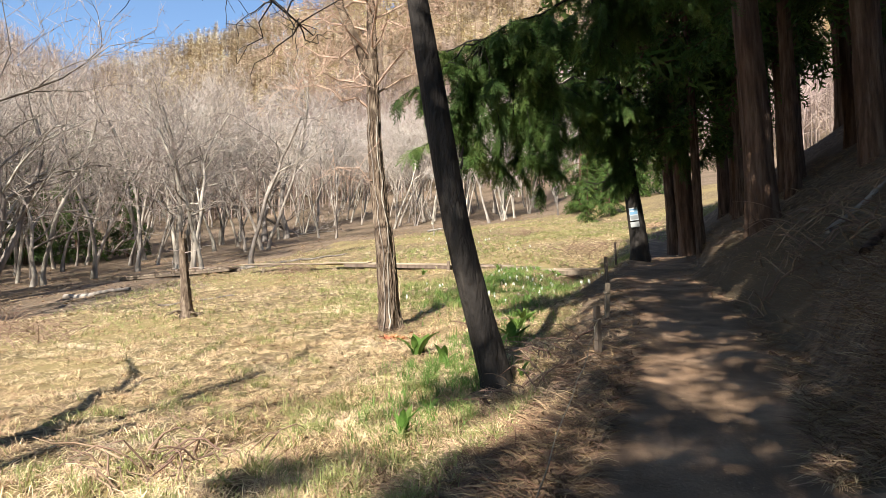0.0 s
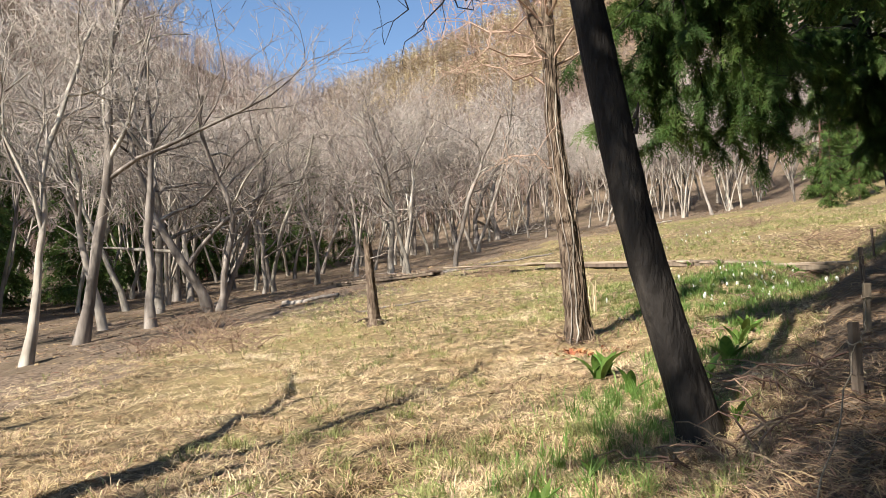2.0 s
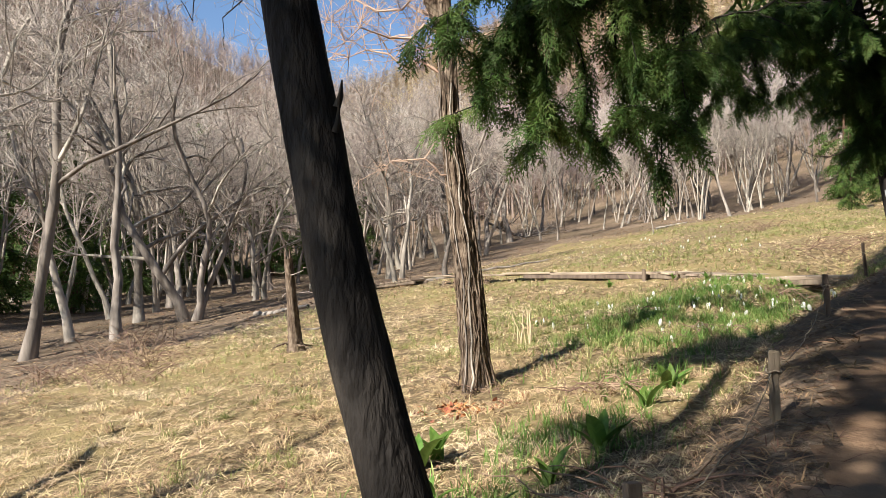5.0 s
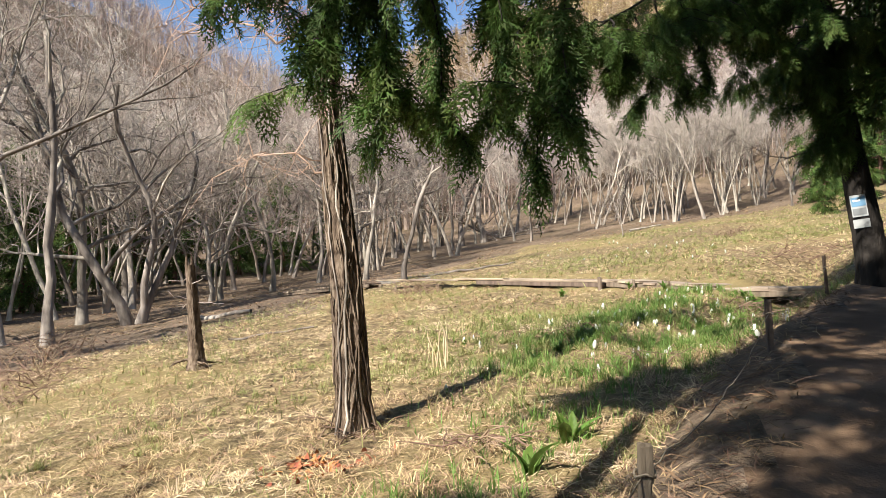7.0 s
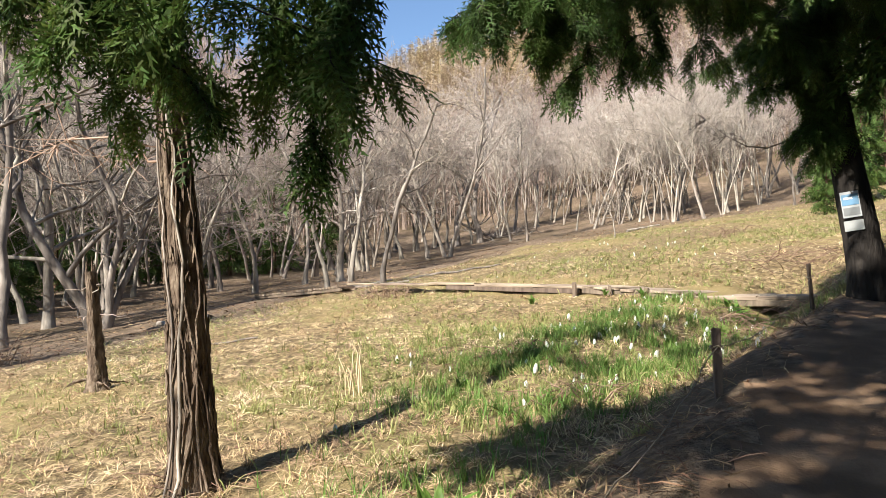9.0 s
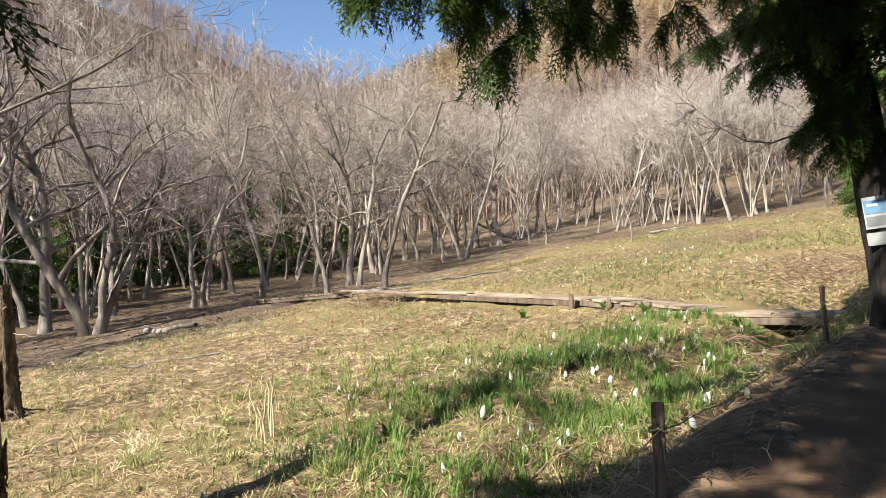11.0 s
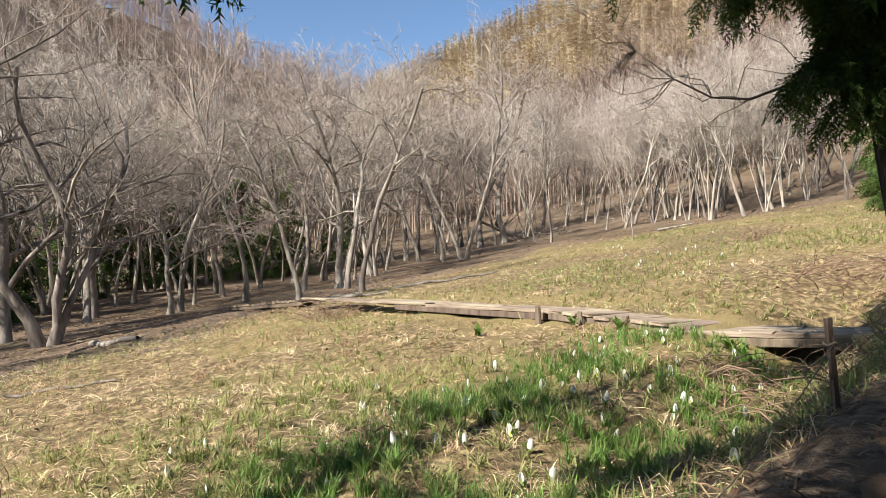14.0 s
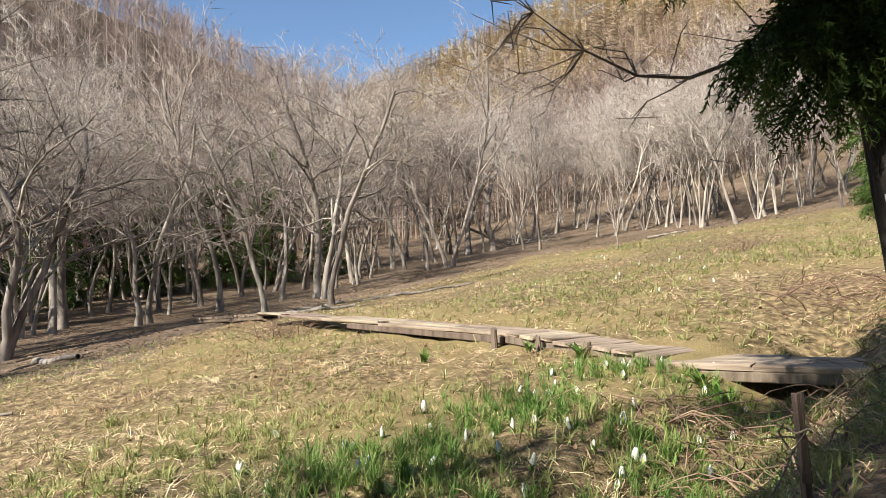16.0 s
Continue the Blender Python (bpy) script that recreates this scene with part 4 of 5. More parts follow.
def ivy_tree():
    x, y = -0.97, 13.3
    z = spot(x, y)
    root = new("vine_clad_tree")
    root.location = (x, y, z)
    axis = np.array([(0.0, 0, -0.3), (-0.02, 0, 0.3), (-0.1, 0.03, 1.5), (-0.22, 0.06, 2.5), (-0.32, 0.1, 3.5), (-0.36, 0.15, 5.4), (-0.42, 0.15, 7.0), (-0.3, 0.2, 9.5)])
    part("trunk", shaggy_trunk(axis, [0.2, 0.178, 0.152, 0.128, 0.108, 0.092, 0.07, 0.03], 63, M_BARK_IVY, 40, 4, 0.022, 0.5), root)
    rng = np.random.default_rng(9)
    for k in range(6):
        a0, turns, r = rng.uniform(3.4, 6.4), rng.uniform(-0.3, 0.3), rng.uniform(0.006, 0.018)
        hh = np.linspace(0.0, rng.uniform(2.6, 4.8), 26)
        c = np.stack([np.interp(hh, axis[:, 2], axis[:, j]) for j in range(2)], -1)
        rad = np.interp(hh, [0, 0.4, 2.5, 4], [0.25, 0.175, 0.13, 0.108]) + 0.022
        a = a0 + turns * hh + 0.13 * np.cumsum(rng.normal(0, 1, 26))
        pts = np.stack([c[:, 0] + rad * np.cos(a), c[:, 1] + rad * np.sin(a), hh], -1)
        part("vine", Bag().add(*tube(pts, r * (1 - 0.5 * hh / 5), 5)).mesh("vine", M_BARK_PALE if k % 3 == 1 else M_BARK_IVY), root, "woody vine climbing the trunk")
    slabs = Bag()
    for k in range(520):
        h, a = rng.uniform(0.02, 4.8), rng.uniform(0, 6.283)
        ln, wd, tilt = rng.uniform(0.06, 0.26), rng.uniform(0.006, 0.02), rng.normal(0.2, 0.9)
        hs = np.linspace(h, h + ln, 5)
        c = np.stack([np.interp(hs, axis[:, 2], axis[:, j]) for j in range(2)], -1)
        rad = np.interp(hs, [0, 0.3, 1.5, 2.5, 3.5, 5.4], [0.25, 0.185, 0.155, 0.131, 0.111, 0.094]) + 0.004 + np.array([0.012, 0.004, 0, 0.004, 0.014]) * rng.uniform(0.3, 1.3)
        aa = a + tilt * (hs - h)
        slabs.add(*tube(np.stack([c[:, 0] + rad * np.cos(aa), c[:, 1] + rad * np.sin(aa), hs], -1), wd * np.array([0.35, 0.85, 1, 0.8, 0.25]), 4, rng.uniform(0, 1.5)))
    tagged(part("bark", slabs.mesh("bark", M_BARK_IVY, False), root, "shaggy lifting strips of bark"), kind="stuff")
    # limbs and fine reddish twigs
    for k in range(26):
        h = rng.uniform(1.6, 9) if k > 7 else rng.uniform(3.0, 7)
        s = np.array([np.interp(h, axis[:, 2], axis[:, 0]), np.interp(h, axis[:, 2], axis[:, 1]), h])
        a = rng.uniform(0, 6.28)
        ln = rng.uniform(0.5, 1.5) if h < 3.2 else rng.uniform(1.2, 2.6)
        e = s + np.array([math.cos(a) * ln, math.sin(a) * ln, ln * rng.uniform(-0.25, 0.6)])
        cv = bow(s, e, -0.1 * ln, 7, rng, 0.07)
        bag = Bag().add(*tube(cv, np.linspace(0.014 if h < 3.2 else 0.024, 0.004, 7), 4))
        for j in range(int(18 * ln)):
            q = cv[int(rng.integers(2, 7))]
            e2 = q + rng.normal(0, 0.3, 3) + (0, 0, 0.1)
            tw = bow(q, e2, 0, 4, rng, 0.03)
            bag.add(*tube(tw, np.linspace(0.007, 0.003, 4), 3))
            for i in range(2):
                bag.add(*tube(bow(tw[2], tw[2] + rng.normal(0, 0.16, 3), 0, 3), [0.004, 0.003, 0.002], 3))
        part("limb", bag.mesh("limb", M_TWIG_RED), root, "thin twiggy side branch")
    # fork
    bag = Bag().add(*tube([(-0.36, 0.15, 4.6), (-0.62, 0.1, 5.3), (-0.95, 0.05, 6.0), (-1.05, 0, 7.2), (-1.3, 0, 8.6)], [0.09, 0.085, 0.075, 0.055, 0.02], 9))
    part("limb", bag.mesh("limb", M_BARK_IVY), root)
    tagged(root, "shaggy-barked tree wound with woody vines in the meadow", "tree")


def snag():
    x, y = -6.3, 17.7
    root = new("broken_snag")
    root.location = (x, y, spot(x, y))
    part("trunk", shaggy_trunk([(0.06, 0, -0.2), (0.03, 0, 0.3), (-0.02, 0, 1.0), (-0.09, 0, 1.95)], [0.17, 0.125, 0.105, 0.09], 64, M_BARK_IVY, 18, 3, 0.15, 0.9), root)
    rng = np.random.default_rng(10)
    for k in range(5):
        a = rng.uniform(0, 6.28)
        p = np.array([-0.09 + 0.06 * math.cos(a), 0.06 * math.sin(a), 1.9])
        part("splinter", Bag().add(*tube([p, p + (0, 0, 0.12), p + (rng.normal(0, 0.02), 0, rng.uniform(0.2, 0.34))], [0.03, 0.02, 0.003], 4)).mesh("splinter", M_BARK_IVY), root)
    for k in range(9):
        a = rng.uniform(0, 6.28)
        e = np.array([0.05 + math.cos(a) * 0.5, math.sin(a) * 0.5, 0.08])
        part("root", Bag().add(*tube(bow((0.05, 0, 0.15), e, -0.05, 6, rng, 0.03), np.linspace(0.03, 0.006, 6), 4)).mesh("root", M_BARK_IVY), root)
    for k in range(5):
        h = rng.uniform(0.9, 1.8)
        e = np.array([rng.normal(0, 0.6), rng.normal(0, 0.3), h + rng.uniform(-0.2, 0.2)])
        part("twig", Bag().add(*tube(bow((-0.05, 0, h), e, 0, 6, rng, 0.03), np.linspace(0.012, 0.003, 6), 3)).mesh("twig", M_TWIG), root)
    tagged(root, "broken-off dead tree trunk with rotten bark in the meadow", "dead tree")


def forked_tree():
    """The leafless tree beside the start whose crooked limbs reach over the meadow."""
    x, y = -5.0, 4.3
    root = new("forked_tree")
    root.location = (x, y, spot(x, y))
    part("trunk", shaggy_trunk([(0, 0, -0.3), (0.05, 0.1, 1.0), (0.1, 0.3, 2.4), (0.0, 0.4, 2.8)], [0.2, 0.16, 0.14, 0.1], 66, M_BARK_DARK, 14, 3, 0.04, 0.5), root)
    rng = np.random.default_rng(14)
    for line, r in (([(0.05, 0.3, 2.3), (-0.9, 0.5, 3.6), (-1.5, 0.9, 4.8), (-2.9, 1.2, 6.0), (-3.9, 1.6, 7.6)], 0.10), ([(0.05, 0.3, 2.3), (0.35, 0.7, 3.4), (0.6, 0.6, 4.6), (0.2, 1.3, 5.8), (-0.7, 2.0, 7.4)], 0.095),
                    ([(0.35, 0.7, 3.4), (1.0, 2.2, 4.9), (2.0, 4.2, 5.6), (2.6, 5.4, 5.5), (3.1, 6.2, 5.2)], 0.03), ([(-0.9, 0.5, 3.6), (-1.2, 2.2, 5.2), (-1.8, 4.0, 6.4), (-2.2, 5.6, 7.2)], 0.03)):
        line = np.array(line, float)
        t0, t1 = np.linspace(0, 1, len(line)), np.linspace(0, 1, 15)
        cv = np.stack([np.interp(t1, t0, line[:, k]) for k in range(3)], -1)
        cv[1:-1] = (cv[:-2] + 2 * cv[1:-1] + cv[2:]) / 4 + rng.normal(0, 0.018, (13, 3))
        bag = Bag().add(*tube(cv, np.linspace(r, 0.01, 15), 7))
        for j in range(26):
            q = cv[int(rng.integers(4, 15))]
            e = q + rng.normal(0, 0.55, 3) + (0, 0, -0.05)
            tw = bow(q, e, rng.normal(0, 0.1), 6, rng, 0.04)
            bag.add(*tube(tw, np.linspace(0.013, 0.004, 6), 4))
            for i in range(3):
                q2 = tw[int(rng.integers(2, 6))]
                bag.add(*tube(bow(q2, q2 + rng.normal(0, 0.22, 3), 0, 4, rng, 0.02), np.linspace(0.006, 0.003, 4), 3))
        part("limb", bag.mesh("limb", M_BARK_DARK), root)
    tagged(root, "leafless forked tree with crooked dark limbs over the meadow", "tree")


M_TWIG_RED = material("twig_red", [(0.34, 0.22, 0.16), (0.50, 0.36, 0.27)], 2, 3, 0.85, 0)
dark_tree()
ivy_tree()
snag()
# trees beside the start, whose boughs reach over and whose shadows lie on the grass
forked_tree()
plant(tree_object("bare_tree", bare_tree(72, 10, 0.18, (-0.05, 0.05), 0.35, 0.6, 4, 0.8, 0.12), GREY, "leafless tree casting its shadow over the meadow"), -6.5, -2.5, 20)
plant(tree_object("bare_tree", bare_tree(73, 10, 0.16, (0.0, 0.05), 0.35, 0.6, 4, 0.7, 0.12), GREY, "leafless tree standing behind the start of the path"), -9.5, 2.0, 20)


# ---- boardwalk ----
M_PLANK = material("weathered_plank", [(0.16, 0.12, 0.085), (0.30, 0.235, 0.17), (0.43, 0.35, 0.265)], 6, 9, 0.85, 0.7, 45, (0.12, 1.6, 1), per="object", vary=0.22)
M_POST = material("old_post", [(0.10, 0.075, 0.055), (0.22, 0.17, 0.125)], 9, 8, 0.9, 0.8, 40, (1, 1, 0.15), per="object", vary=0.25)


def board_mesh(w, d, h, rng):
    """A worn board along x, with softened, uneven edges."""
    bm = bmesh.new()
    bmesh.ops.create_cube(bm, size=1.0, matrix=Matrix.Diagonal((w, d, h, 1)))
    bmesh.ops.bevel(bm, geom=[e for e in bm.edges], offset=min(h, d) * 0.16, segments=1, affect="EDGES")
    for vert in bm.verts:
        vert.co += Vector((rng.gauss(0, 0.012), rng.gauss(0, 0.004), rng.gauss(0, 0.003)))
    return bm_mesh("board", bm, M_PLANK)


def boardwalk(label, a, b, width, across, step, thick, beam=True, seed=0):
    """A stretch of boardwalk whose near edge runs from a to b; boards run along it, or across."""
    rng = random.Random(seed)
    a, b = Vector(a), Vector(b)
    run = b - a
    L = run.length
    e1 = run.normalized()
    e2 = Vector((-e1.y, e1.x, 0)).normalized()
    if e2.y < 0:
        e2 = -e2
    rot = Matrix((e1, e2, e1.cross(e2))).transposed().to_4x4()
    if e1.cross(e2).z < 0:
        rot = Matrix((-e1, e2, (-e1).cross(e2))).transposed().to_4x4()
    root = new("boardwalk")
    root.location = a
    kinds_of = [board_mesh(width * 1.02 if across else step, (step if across else width / 3) * 0.925, thick, rng) for k in range(4)]
    if across:
        turn = rot @ Matrix.Rotation(radians(90), 4, "Z")
        for k in range(int(L / step)):
            ob = part("board", kinds_of[k % 4], root)
            ob.matrix_basis = Matrix.Translation(e1 * step * (k + 0.5) + e2 * (width / 2 + rng.gauss(0, 0.02)) + Vector((0, 0, rng.gauss(0, 0.006)))) @ turn @ Matrix.Rotation(rng.gauss(0, 0.02), 4, "Z") @ Matrix.Rotation(rng.gauss(0, 0.012), 4, "Y")
    else:
        for row in range(3):
            s = -rng.uniform(0, step * 0.5)
            while s < L - 0.3:
                ob = part("board", kinds_of[rng.randrange(4)], root)
                ob.matrix_basis = Matrix.Translation(e1 * (s + step / 2) + e2 * (width / 3 * (row + 0.5)) + Vector((0, 0, rng.gauss(0, 0.008)))) @ rot @ Matrix.Rotation(rng.gauss(0, 0.008), 4, "Z") @ Matrix.Rotation(rng.gauss(0, 0.006), 4, "Y")
                s += step + 0.015
    if beam:
        for off in (0.07, width - 0.07):
            bm = bmesh.new()
            bmesh.ops.create_cube(bm, size=1.0, matrix=Matrix.Diagonal((L, 0.1, 0.13, 1)))
            bmesh.ops.bevel(bm, geom=list(bm.edges), offset=0.012, segments=1, affect="EDGES")
            ob = part("beam", bm_mesh("beam", bm, M_POST), root, "dark supporting beam")
            ob.matrix_basis = Matrix.Translation(run / 2 + e2 * off + Vector((0, 0, -thick / 2 - 0.07))) @ rot
    return tagged(root, label, "boardwalk", "boardwalk across the meadow")


boardwalk("low weathered boardwalk of long grey-brown planks in the meadow", (-4.0, 29.0, 1.70), (0.3, 26.95, 1.62), 1.0, False, 2.1, 0.06, True, 1)
boardwalk("boardwalk of short cross planks sunk in dry grass", (0.35, 26.9, 1.64), (3.4, 24.8, 1.49), 1.0, True, 0.42, 0.06, True, 2)
boardwalk("small plank footbridge over the wet hollow beside the path", (3.3, 24.8, 1.42), (8.3, 24.1, 1.5), 1.25, False, 1.8, 0.09, True, 3)
boardwalk("far end of the boardwalk, thin sunken planks", (-8.5, 32.3, 1.66), (-4.1, 29.1, 1.66), 0.8, False, 2.0, 0.05, False, 4)
boardwalk("low wooden platform of worn planks at the wood's edge", (-18.0, 40.22, 0.95), (-10.22, 34.33, 1.52), 0.8, True, 0.3, 0.08, True, 5)
for x, y, z0, h, r in ((0.2, 26.8, 1.35, 0.42, 0.06), (1.15, 26.2, 1.3, 0.36, 0.045), (2.0, 25.75, 1.25, 0.36, 0.06), (3.3, 24.6, 1.0, 0.42, 0.055), (-7.9, 31.8, 1.4, 0.3, 0.05)):
    rng2 = random.Random(int(x * 100))
    bm = bmesh.new()
    bmesh.ops.create_cone(bm, cap_ends=True, segments=9, radius1=r * 1.05, radius2=r * 0.92, depth=h)
    for vert in bm.verts:
        vert.co += Vector((rng2.gauss(0, 0.006), rng2.gauss(0, 0.006), rng2.gauss(0, 0.012)))
    ob = new("stake", bm_mesh("stake", bm, M_POST))
    ob.matrix_basis = pose(x, y, min(z0, spot(x, y) - 0.08) + h / 2 + 0.02, rng2.gauss(0, 4), rng2.gauss(0, 4))
    tagged(ob, "short dark round stake beside the boardwalk", "stake", "stakes of the boardwalk")


# ---- posts and cord along the path ----
def fence_post(x, y, h, w=0.06):
    rng = random.Random(int(y * 37))
    bm = bmesh.new()
    bmesh.ops.create_cube(bm, size=1.0, matrix=Matrix.Translation((0, 0, h / 2 - 0.1)) @ Matrix.Diagonal((w, w * 0.8, h + 0.2, 1)))
    bmesh.ops.subdivide_edges(bm, edges=[e for e in bm.edges if abs(e.verts[0].co.z - e.verts[1].co.z) > 0.1], cuts=3)
    bmesh.ops.bevel(bm, geom=list(bm.edges), offset=0.006, segments=1, affect="EDGES")
    for vert in bm.verts:
        vert.co += Vector((rng.gauss(0, 0.003), rng.gauss(0, 0.003), rng.gauss(0, 0.003)))
    root = new("fence_post")
    root.matrix_basis = pose(x, y, spot(x, y), rng.gauss(0, 3), rng.gauss(0, 3), rng.uniform(0, 40))
    part("post", bm_mesh("post", bm, M_POST), root)
    ring = [(0.045 * math.cos(a), 0.04 * math.sin(a), h * 0.72 + 0.01 * math.sin(3 * a)) for a in np.linspace(0, 2 * math.pi, 13)]
    part("cord_loop", Bag().add(*tube(ring, [0.006] * 13, 5)).mesh("cord_loop", M_CORD), root, "loop of pale cord")
    tagged(root, "short weathered wooden post at the path's edge", "post", "posts along the path")
    return (x, y, spot(x, y) + h * 0.72)


M_CORD = material("cord", [(0.20, 0.16, 0.11), (0.36, 0.30, 0.22)], 60, 3, 0.9, 0.4, 200)
tops = [fence_post(*p) for p in ((-0.5, -0.3, 0.5), (1.5, 7.0, 0.46), (2.15, 9.5, 0.45), (3.1, 13.7, 0.48), (4.4, 18.35, 0.6, 0.045))]
for k, (a, b) in enumerate(zip(tops[:4], tops[1:5])):
    cord = new("cord", Bag().add(*tube(bow(a, b, 0.16 if k else 0.1, 20, np.random.default_rng(k), 0.008), [0.0038] * 20, 5)).mesh("cord", M_CORD))
    tagged(cord, "thin slack cord strung between the path posts", "cord", "cords along the path")


# ---- plants of the wet hollow ----
M_SPATHE = material("spathe_white", [(0.72, 0.73, 0.66), (0.82, 0.82, 0.76)], 8, 3, 0.55, 0, trans=0.25)
M_SPADIX = material("spadix", [(0.42, 0.45, 0.10), (0.55, 0.55, 0.16)], 60, 3, 0.7, 0.5, 120)
M_LEAF = material("broad_leaf", [(0.085, 0.16, 0.03), (0.155, 0.255, 0.05)], 6, 4, 0.5, 0.3, 30, (6, 1, 1), per="object", vary=0.25, trans=0.35)


def leaf_bag(length, width, bend, fold=0.35, n=7):
    """A pointed, pleated leaf that rises along +z and bends towards +x; it has two faces' thickness."""
    bag = Bag()
    s = np.linspace(0, 1, n)
    a = 1.35 - bend * s
    step = length / (n - 1)
    x = np.concatenate([[0], np.cumsum(np.cos(a[:-1]) * step)])
    z = np.concatenate([[0], np.cumsum(np.sin(a[:-1]) * step)])
    w = width * np.sin(np.pi * (0.12 + 0.88 * s)) ** 0.8 * 0.5
    w[-1] = 0.002
    cols = np.array([-1, -0.5, 0, 0.5, 1])
    v = []
    for k in range(n):
        for c in cols:
            lift = fold * abs(c) * w[k] + (0.006 if abs(c) == 0.5 else 0)
            v.append((x[k] - lift * math.sin(a[k]), c * w[k], z[k] + lift * math.cos(a[k])))
    q = [(k * 5 + j, k * 5 + j + 1, k * 5 + j + 6, k * 5 + j + 5) for k in range(n - 1) for j in range(4)]
    return bag.add(np.array(v), np.array(q))


leaf_meshes = [leaf_bag(l, w, b).mesh("leaf", M_LEAF) for l, w, b in ((0.30, 0.085, 0.5), (0.24, 0.075, 0.8), (0.20, 0.06, 0.3), (0.34, 0.10, 0.9))]


def broad_plant(x, y, size=1.0, leaves=7, seed=0):
    rng = random.Random(seed)
    root = new("broad_leaf_plant")
    root.matrix_basis = pose(x, y, spot(x, y, 0.02), 0, 0, rng.uniform(0, 360)) @ Matrix.Scale(size, 4)
    for k in range(leaves):
        ob = part("leaf", leaf_meshes[rng.randrange(4)], root)
        ob.matrix_basis = pose(rng.gauss(0, 0.02), rng.gauss(0, 0.02), 0, 0, rng.uniform(-8, 26), k * 360 / leaves + rng.gauss(0, 15)) @ Matrix.Scale(rng.uniform(0.75, 1.2), 4)
    return tagged(root, "fresh green rosette of broad pleated leaves in the grass", "plant", "broad-leaved plants")


def spathe_bag():
    """A white hood, open in front, round a stubby flower spike."""
    n, m = 9, 9
    v = []
    for i in range(n):
        s = i / (n - 1)
        z = 0.05 + 0.17 * s
        r = 0.042 * math.sin(math.pi * min(0.2 + 0.75 * s, 0.97)) ** 0.8 + 0.002
        half = 2.5 - 0.9 * s
        back = -0.01 - 0.035 * s * s
        for j in range(m):
            a = math.pi + half * (2 * j / (m - 1) - 1)
            v.append((back + r * math.cos(a) * 0.8 + 0.02 * s ** 4, r * math.sin(a), z + 0.012 * math.cos(a)))
    q = [(i * m + j, i * m + j + 1, (i + 1) * m + j + 1, (i + 1) * m + j) for i in range(n - 1) for j in range(m - 1)]
    return Bag().add(np.array(v), np.array(q))


def first_flower():
    root = new("skunk_cabbage")
    sp = part("spathe", spathe_bag().mesh("spathe", M_SPATHE), root, "white hooded spathe")
    md = sp.modifiers.new("thickness", "SOLIDIFY")
    md.thickness = 0.003
    part("spadix", Bag().add(*tube([(-0.012, 0, 0.03), (-0.012, 0, 0.08), (-0.014, 0, 0.13), (-0.015, 0, 0.15)], [0.008, 0.013, 0.012, 0.003], 8)).mesh("spadix", M_SPADIX), root, "yellow-green spadix")
    part("stalk", Bag().add(*tube([(0, 0, -0.05), (0, 0, 0.0), (-0.01, 0, 0.06)], [0.012, 0.012, 0.012], 7)).mesh("stalk", M_LEAF), root)
    for k in range(3):
        ob = part("leaf", leaf_meshes[k], root)
        ob.matrix_basis = pose(0.02 * k - 0.03, 0.02, 0, 0, 8, 120 * k + 40) @ Matrix.Scale(0.62, 4)
    return tagged(root, "white-hooded skunk cabbage flower in wet grass", "flower", "white marsh flowers")


flower = first_flower()
rw = random.Random(12)
done = 0
while done < 120:
    y = rw.uniform(14.5, 25.0) if done < 92 else rw.uniform(28, 46)
    x = rw.uniform(-2.5, 4.2) if done < 92 else rw.uniform(-4, 4)
    if done < 92 and rw.random() > float(wet(x, y)) * 1.1 + (0.05 if y > 18 else 0):
        continue
    if y > 14.5 and x - float(path_x(y)) > -1.0:
        continue
    m = pose(x, y, spot(x, y, 0.01), rw.gauss(0, 9), rw.gauss(0, 9), rw.uniform(0, 360))
    s = rw.uniform(0.42, 0.82)
    if done == 0:
        flower.matrix_basis = m @ Matrix.Scale(0.6, 4)
    else:
        copy_thing(flower, m).scale = (s, s, s)
    done += 1
for k, (x, y, size, leaves) in enumerate(((-0.35, 9.6, 1.15, 9), (1.0, 10.1, 1.2, 8), (-0.3, 9.9, 1.0, 7), (1.2, 11.7, 1.05, 8), (1.4, 12.5, 1.15, 9), (0.7, 9.4, 1.0, 7), (-0.3, 5.45, 0.85, 8),
                                           (0.5, 8.6, 1.0, 6), (0.0, 8.9, 0.9, 5), (0.85, 7.7, 0.7, 5), (1.95, 25.5, 0.9, 8), (1.05, 25.9, 0.8, 7), (-0.7, 25.8, 0.9, 8), (3.7, 24.2, 1.1, 9), (3.9, 24.0, 0.9, 7),
                                           (1.2, 15.2, 0.7, 6), (0.3, 16.6, 0.7, 6), (2.6, 19.6, 0.8, 7), (1.4, 21.2, 0.8, 7), (0.9, 18.2, 0.7, 6), (-0.1, 6.4, 0.6, 6), (6.6, 24.9, 0.8, 6), (2.0, 22.6, 0.7, 6))):
    broad_plant(x, y, size, leaves, k)


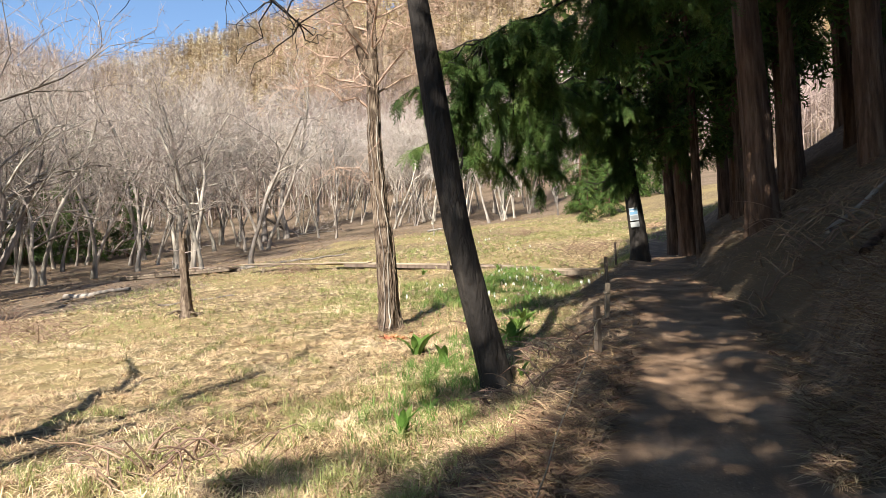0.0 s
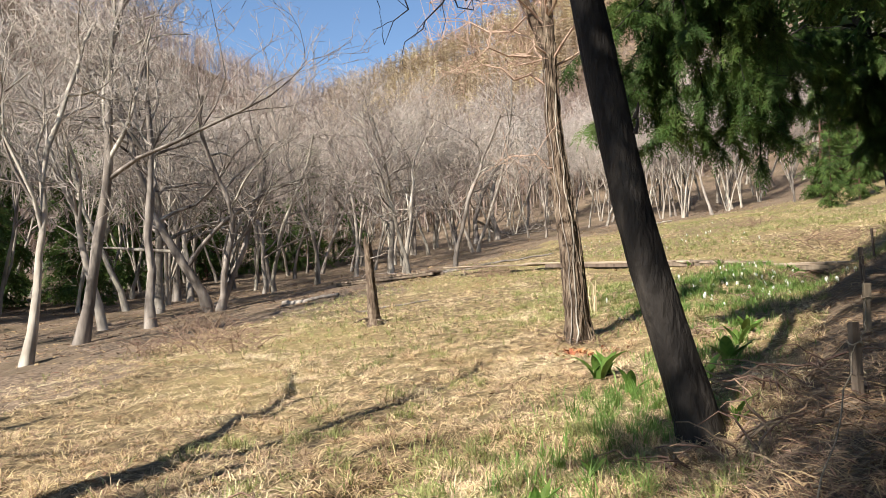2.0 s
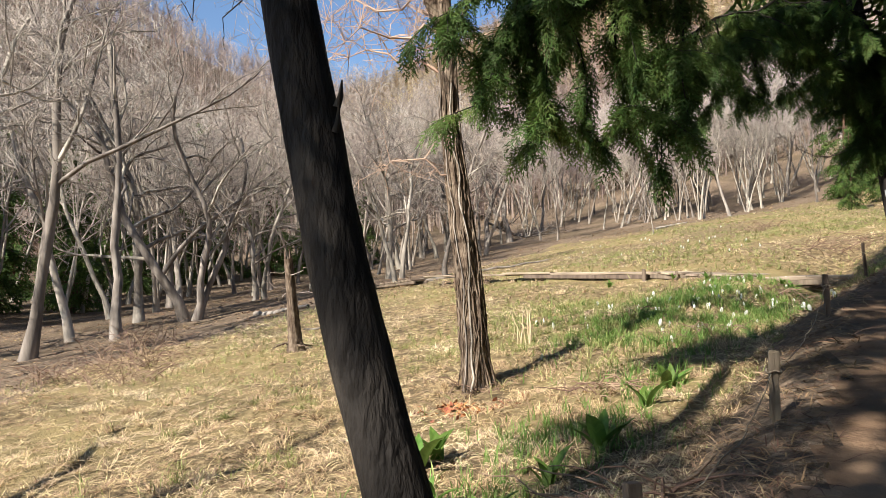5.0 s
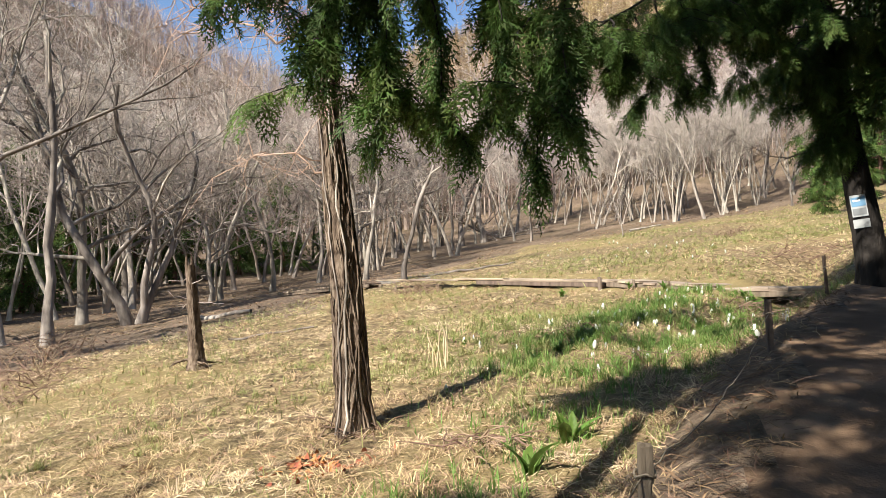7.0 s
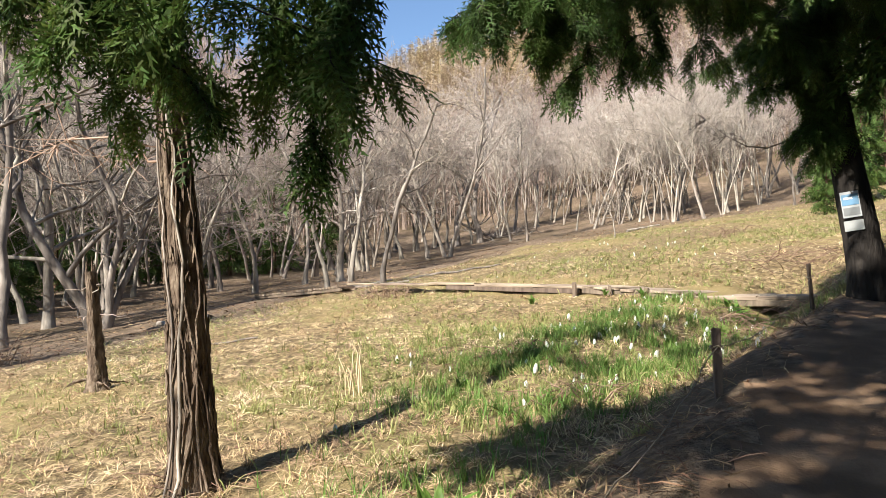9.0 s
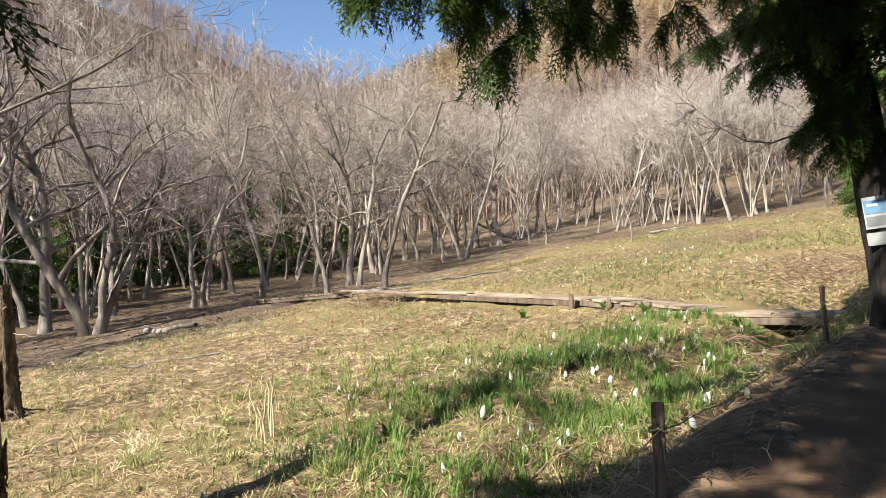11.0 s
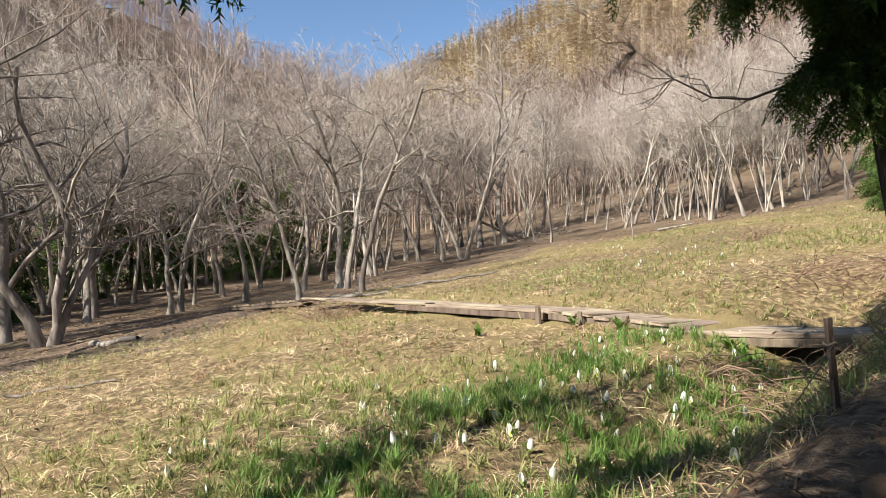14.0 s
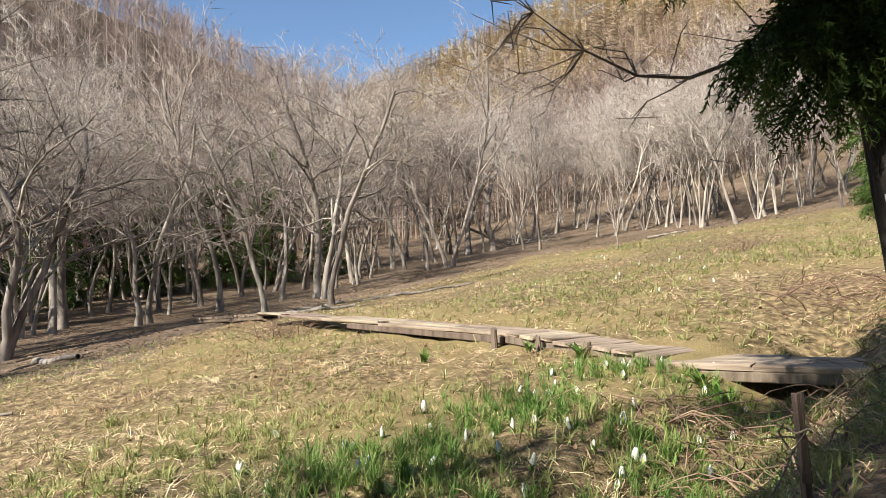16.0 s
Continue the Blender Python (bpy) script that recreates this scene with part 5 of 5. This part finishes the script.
# ---- dead wood and brush ----
def brush(label, x, y, r, h, n, seed, mat, name="brush_pile"):
    """A heap of crossing dead stems and roots."""
    rng = np.random.default_rng(seed)
    root = new(name)
    root.location = (x, y, spot(x, y))
    for k in range(n):
        a, b = rng.uniform(0, 6.28, 2)
        p = np.array([math.cos(a) * r * rng.uniform(0, 1), math.sin(a) * r * rng.uniform(0, 1), 0])
        p[2] = spot(x + p[0], y + p[1]) - root.location[2] - 0.02
        ln = r * rng.uniform(0.5, 1.3)
        e = p + np.array([math.cos(b) * ln, math.sin(b) * ln * 0.8, h * rng.uniform(-0.1, 1.0)])
        e[2] = max(e[2], spot(x + e[0], y + e[1]) - root.location[2])
        part("stem", Bag().add(*tube(bow(p, e, -h * rng.uniform(0.1, 0.7), 6, rng, 0.02), np.linspace(rng.uniform(0.006, 0.014), 0.003, 6), 4)).mesh("stem", mat), root)
    return tagged(root, label, "brush")


M_BRUSH = material("dead_stem", [(0.16, 0.10, 0.07), (0.32, 0.22, 0.15)], 5, 4, 0.9, 0.4, 40, per="object", vary=0.3)
M_STEM_DRY = material("dry_stem", [(0.42, 0.32, 0.20), (0.6, 0.48, 0.32)], 5, 4, 0.9, 0, per="object", vary=0.3)
brush("tangled heap of dead roots and stems in the meadow", 4.4, 39.5, 0.9, 0.5, 60, 1, M_BRUSH)
brush("low heap of dead brush in the dry grass", -6.2, 29.6, 1.0, 0.42, 75, 2, M_BRUSH)
brush("low tangle of dead reddish stems on the meadow slope", 5.5, 28.6, 1.3, 0.35, 60, 3, M_BRUSH)
brush("clump of dead stems and roots in the wet grass", 0.45, 18.8, 0.45, 0.22, 34, 4, M_BRUSH)
brush("tuft of dead stems beside the wet hollow", 0.75, 12.3, 0.5, 0.16, 34, 5, M_BRUSH)
brush("clump of dead stems in the grass below the path", 1.9, 15.6, 0.5, 0.2, 30, 6, M_BRUSH)
brush("tangle of dead twigs on the bank below the path", 1.2, 8.4, 0.6, 0.2, 34, 7, M_BRUSH)
brush("tangle of dead twigs at the foot of the dark tree", 0.75, 6.7, 0.5, 0.2, 30, 8, M_BRUSH)
brush("dead brush on the shaded bank below the footbridge", 4.2, 21.3, 0.8, 0.3, 40, 9, M_BRUSH)
brush("clump of red-brown dead stems at the meadow's edge", -10.5, 17.8, 1.1, 0.45, 60, 10, M_BRUSH)
brush("dry stems at the meadow's lower edge", -8.6, 15.4, 0.9, 0.4, 45, 11, M_BRUSH)
brush("dead roots at the foot of the vine-clad tree", -0.95, 13.2, 0.45, 0.12, 30, 12, M_BRUSH)
brush("upright tuft of pale dry stalks in the meadow", -1.1, 16.6, 0.14, 0.65, 7, 13, M_STEM_DRY, "dry_stalk_tuft")
brush("dead bramble stems in the dark hollow of the meadow", -1.9, 5.3, 0.6, 0.25, 36, 14, M_BRUSH)
brush("upright red-brown shoots at the meadow's lower edge", -12.6, 19.6, 1.1, 0.7, 60, 21, M_BRUSH)
brush("thicket of thin red-brown shoots beside the leaf litter", -14.6, 22.6, 1.2, 0.75, 60, 22, M_BRUSH)
brush("low red-brown shoots in the leaf litter", -11.6, 16.6, 0.9, 0.5, 45, 23, M_BRUSH)
brush("dead stems and twigs on the bank of the wet gully", 3.6, 22.9, 0.8, 0.25, 45, 24, M_BRUSH)
brush("dead twigs on the shaded bank beside the footbridge", 4.9, 23.3, 0.8, 0.25, 45, 25, M_BRUSH)
brush("dead cedar twigs on the slope above the path", 4.6, 8.8, 0.9, 0.3, 34, 15, M_BRUSH)
brush("fallen cedar branches on the slope above the path", 5.4, 10.6, 1.0, 0.35, 34, 16, M_BRUSH)


def log(label, a, b, r, seed, mat):
    rng = np.random.default_rng(seed)
    pts = bow(a, b, 0.0, 12, rng, 0.03)
    pts[:, 2] = ground(pts[:, 0], pts[:, 1]) + r * 0.75
    v, q = tube(pts, r * np.linspace(1, 0.6, 12) * (1 + 0.08 * rng.normal(0, 1, 12)), 10)
    bag = Bag().add(v, q, [(0, k, k + 1) for k in range(1, 9)])
    return tagged(new("fallen_log", bag.mesh("fallen_log", mat)), label, "log", "fallen logs")


log("pale fallen log at the edge of the wood", (-16.2, 31.0, 0), (-12.8, 29.6, 0), 0.11, 1, M_BARK_PALE)
log("long grey fallen log in the leaf litter", (-12.5, 36.2, 0), (-8.6, 37.8, 0), 0.09, 2, M_BARK)
log("fallen branch in the leaf litter", (-9.6, 39.6, 0), (-5.6, 42.3, 0), 0.07, 3, M_BARK)
log("fallen trunk leaning in the wood's litter", (-14.5, 38.5, 0), (-10.5, 40.5, 0), 0.08, 4, M_BARK)
log("fallen branch lying in the meadow", (-1.4, 66.5, 0), (1.0, 68.5, 0), 0.10, 5, M_BARK_PALE)
log("fallen branch on the slope above the path", (4.2, 7.2, 0), (5.6, 8.6, 0), 0.05, 6, M_CEDAR)
log("pale fallen branch on the slope above the path", (5.0, 9.4, 0), (6.6, 10.4, 0), 0.045, 7, M_BARK_PALE)
log("fallen stick in the meadow grass", (-8.8, 22.4, 0), (-6.6, 22.9, 0), 0.035, 8, M_BARK)

# ---- litter ----
M_DEBRIS = material("brown_debris", [(0.13, 0.075, 0.045), (0.27, 0.17, 0.10), (0.40, 0.28, 0.18)], 0.9, 5, 0.9, 0, per="island", vary=0.4)
M_FALLEN = material("fallen_leaf", [(0.20, 0.12, 0.07), (0.34, 0.22, 0.13)], 0.9, 5, 0.9, 0, per="island", vary=0.45)
M_RUST = material("rust_leaf", [(0.32, 0.11, 0.05), (0.42, 0.18, 0.08)], 3, 4, 0.85, 0, per="island", vary=0.35)


def on_bank(x, y):
    d = x - path_x(y)
    return (((d < -0.6) & (d > -2.3)) | ((d > 0.62) & (d < 4.5))) & (y < 24)


def on_path(x, y):
    return (np.abs(x - path_x(y)) < 0.75) & (y < 24)


blades("bank_debris", 31, scatter(rg, 62000, on_bank, 0.0), 0.2, 0.008, M_DEBRIS, "brown dead twigs and needles on the path's banks", (-0.05, 0.5), 0.4, "litter")
blades("path_litter", 32, scatter(rg, 6000, on_path, 0.0), 0.05, 0.006, M_DEBRIS, "scattered needles on the trodden path", (0.0, 0.15), 0.1, "litter")
blades("wood_litter", 33, scatter(rg, 26000, lambda x, y: (y > wood_edge(x) - 1.0) | (x < -9.5), 0.0, (-45, 12), (8, 80), fall=0), 0.15, 0.03, M_FALLEN, "brown fallen leaves and twigs on the wood's floor", (-0.05, 0.5), 0.4, "litter")
blades("meadow_leaves", 34, scatter(rg, 9000, lambda x, y: on_meadow(x, y), 0.0), 0.06, 0.03, M_FALLEN, "brown fallen leaves in the meadow grass", (0.0, 0.7), 0.3, "litter")
pr = np.random.default_rng(4).normal(0, 0.22, (260, 2)) + np.array([-0.75, 12.1])
blades("rust_leaves", 35, pr, 0.09, 0.04, M_RUST, "patch of rust-red fallen leaves below the vine-clad tree", (0.0, 0.9), 0.3, "litter")
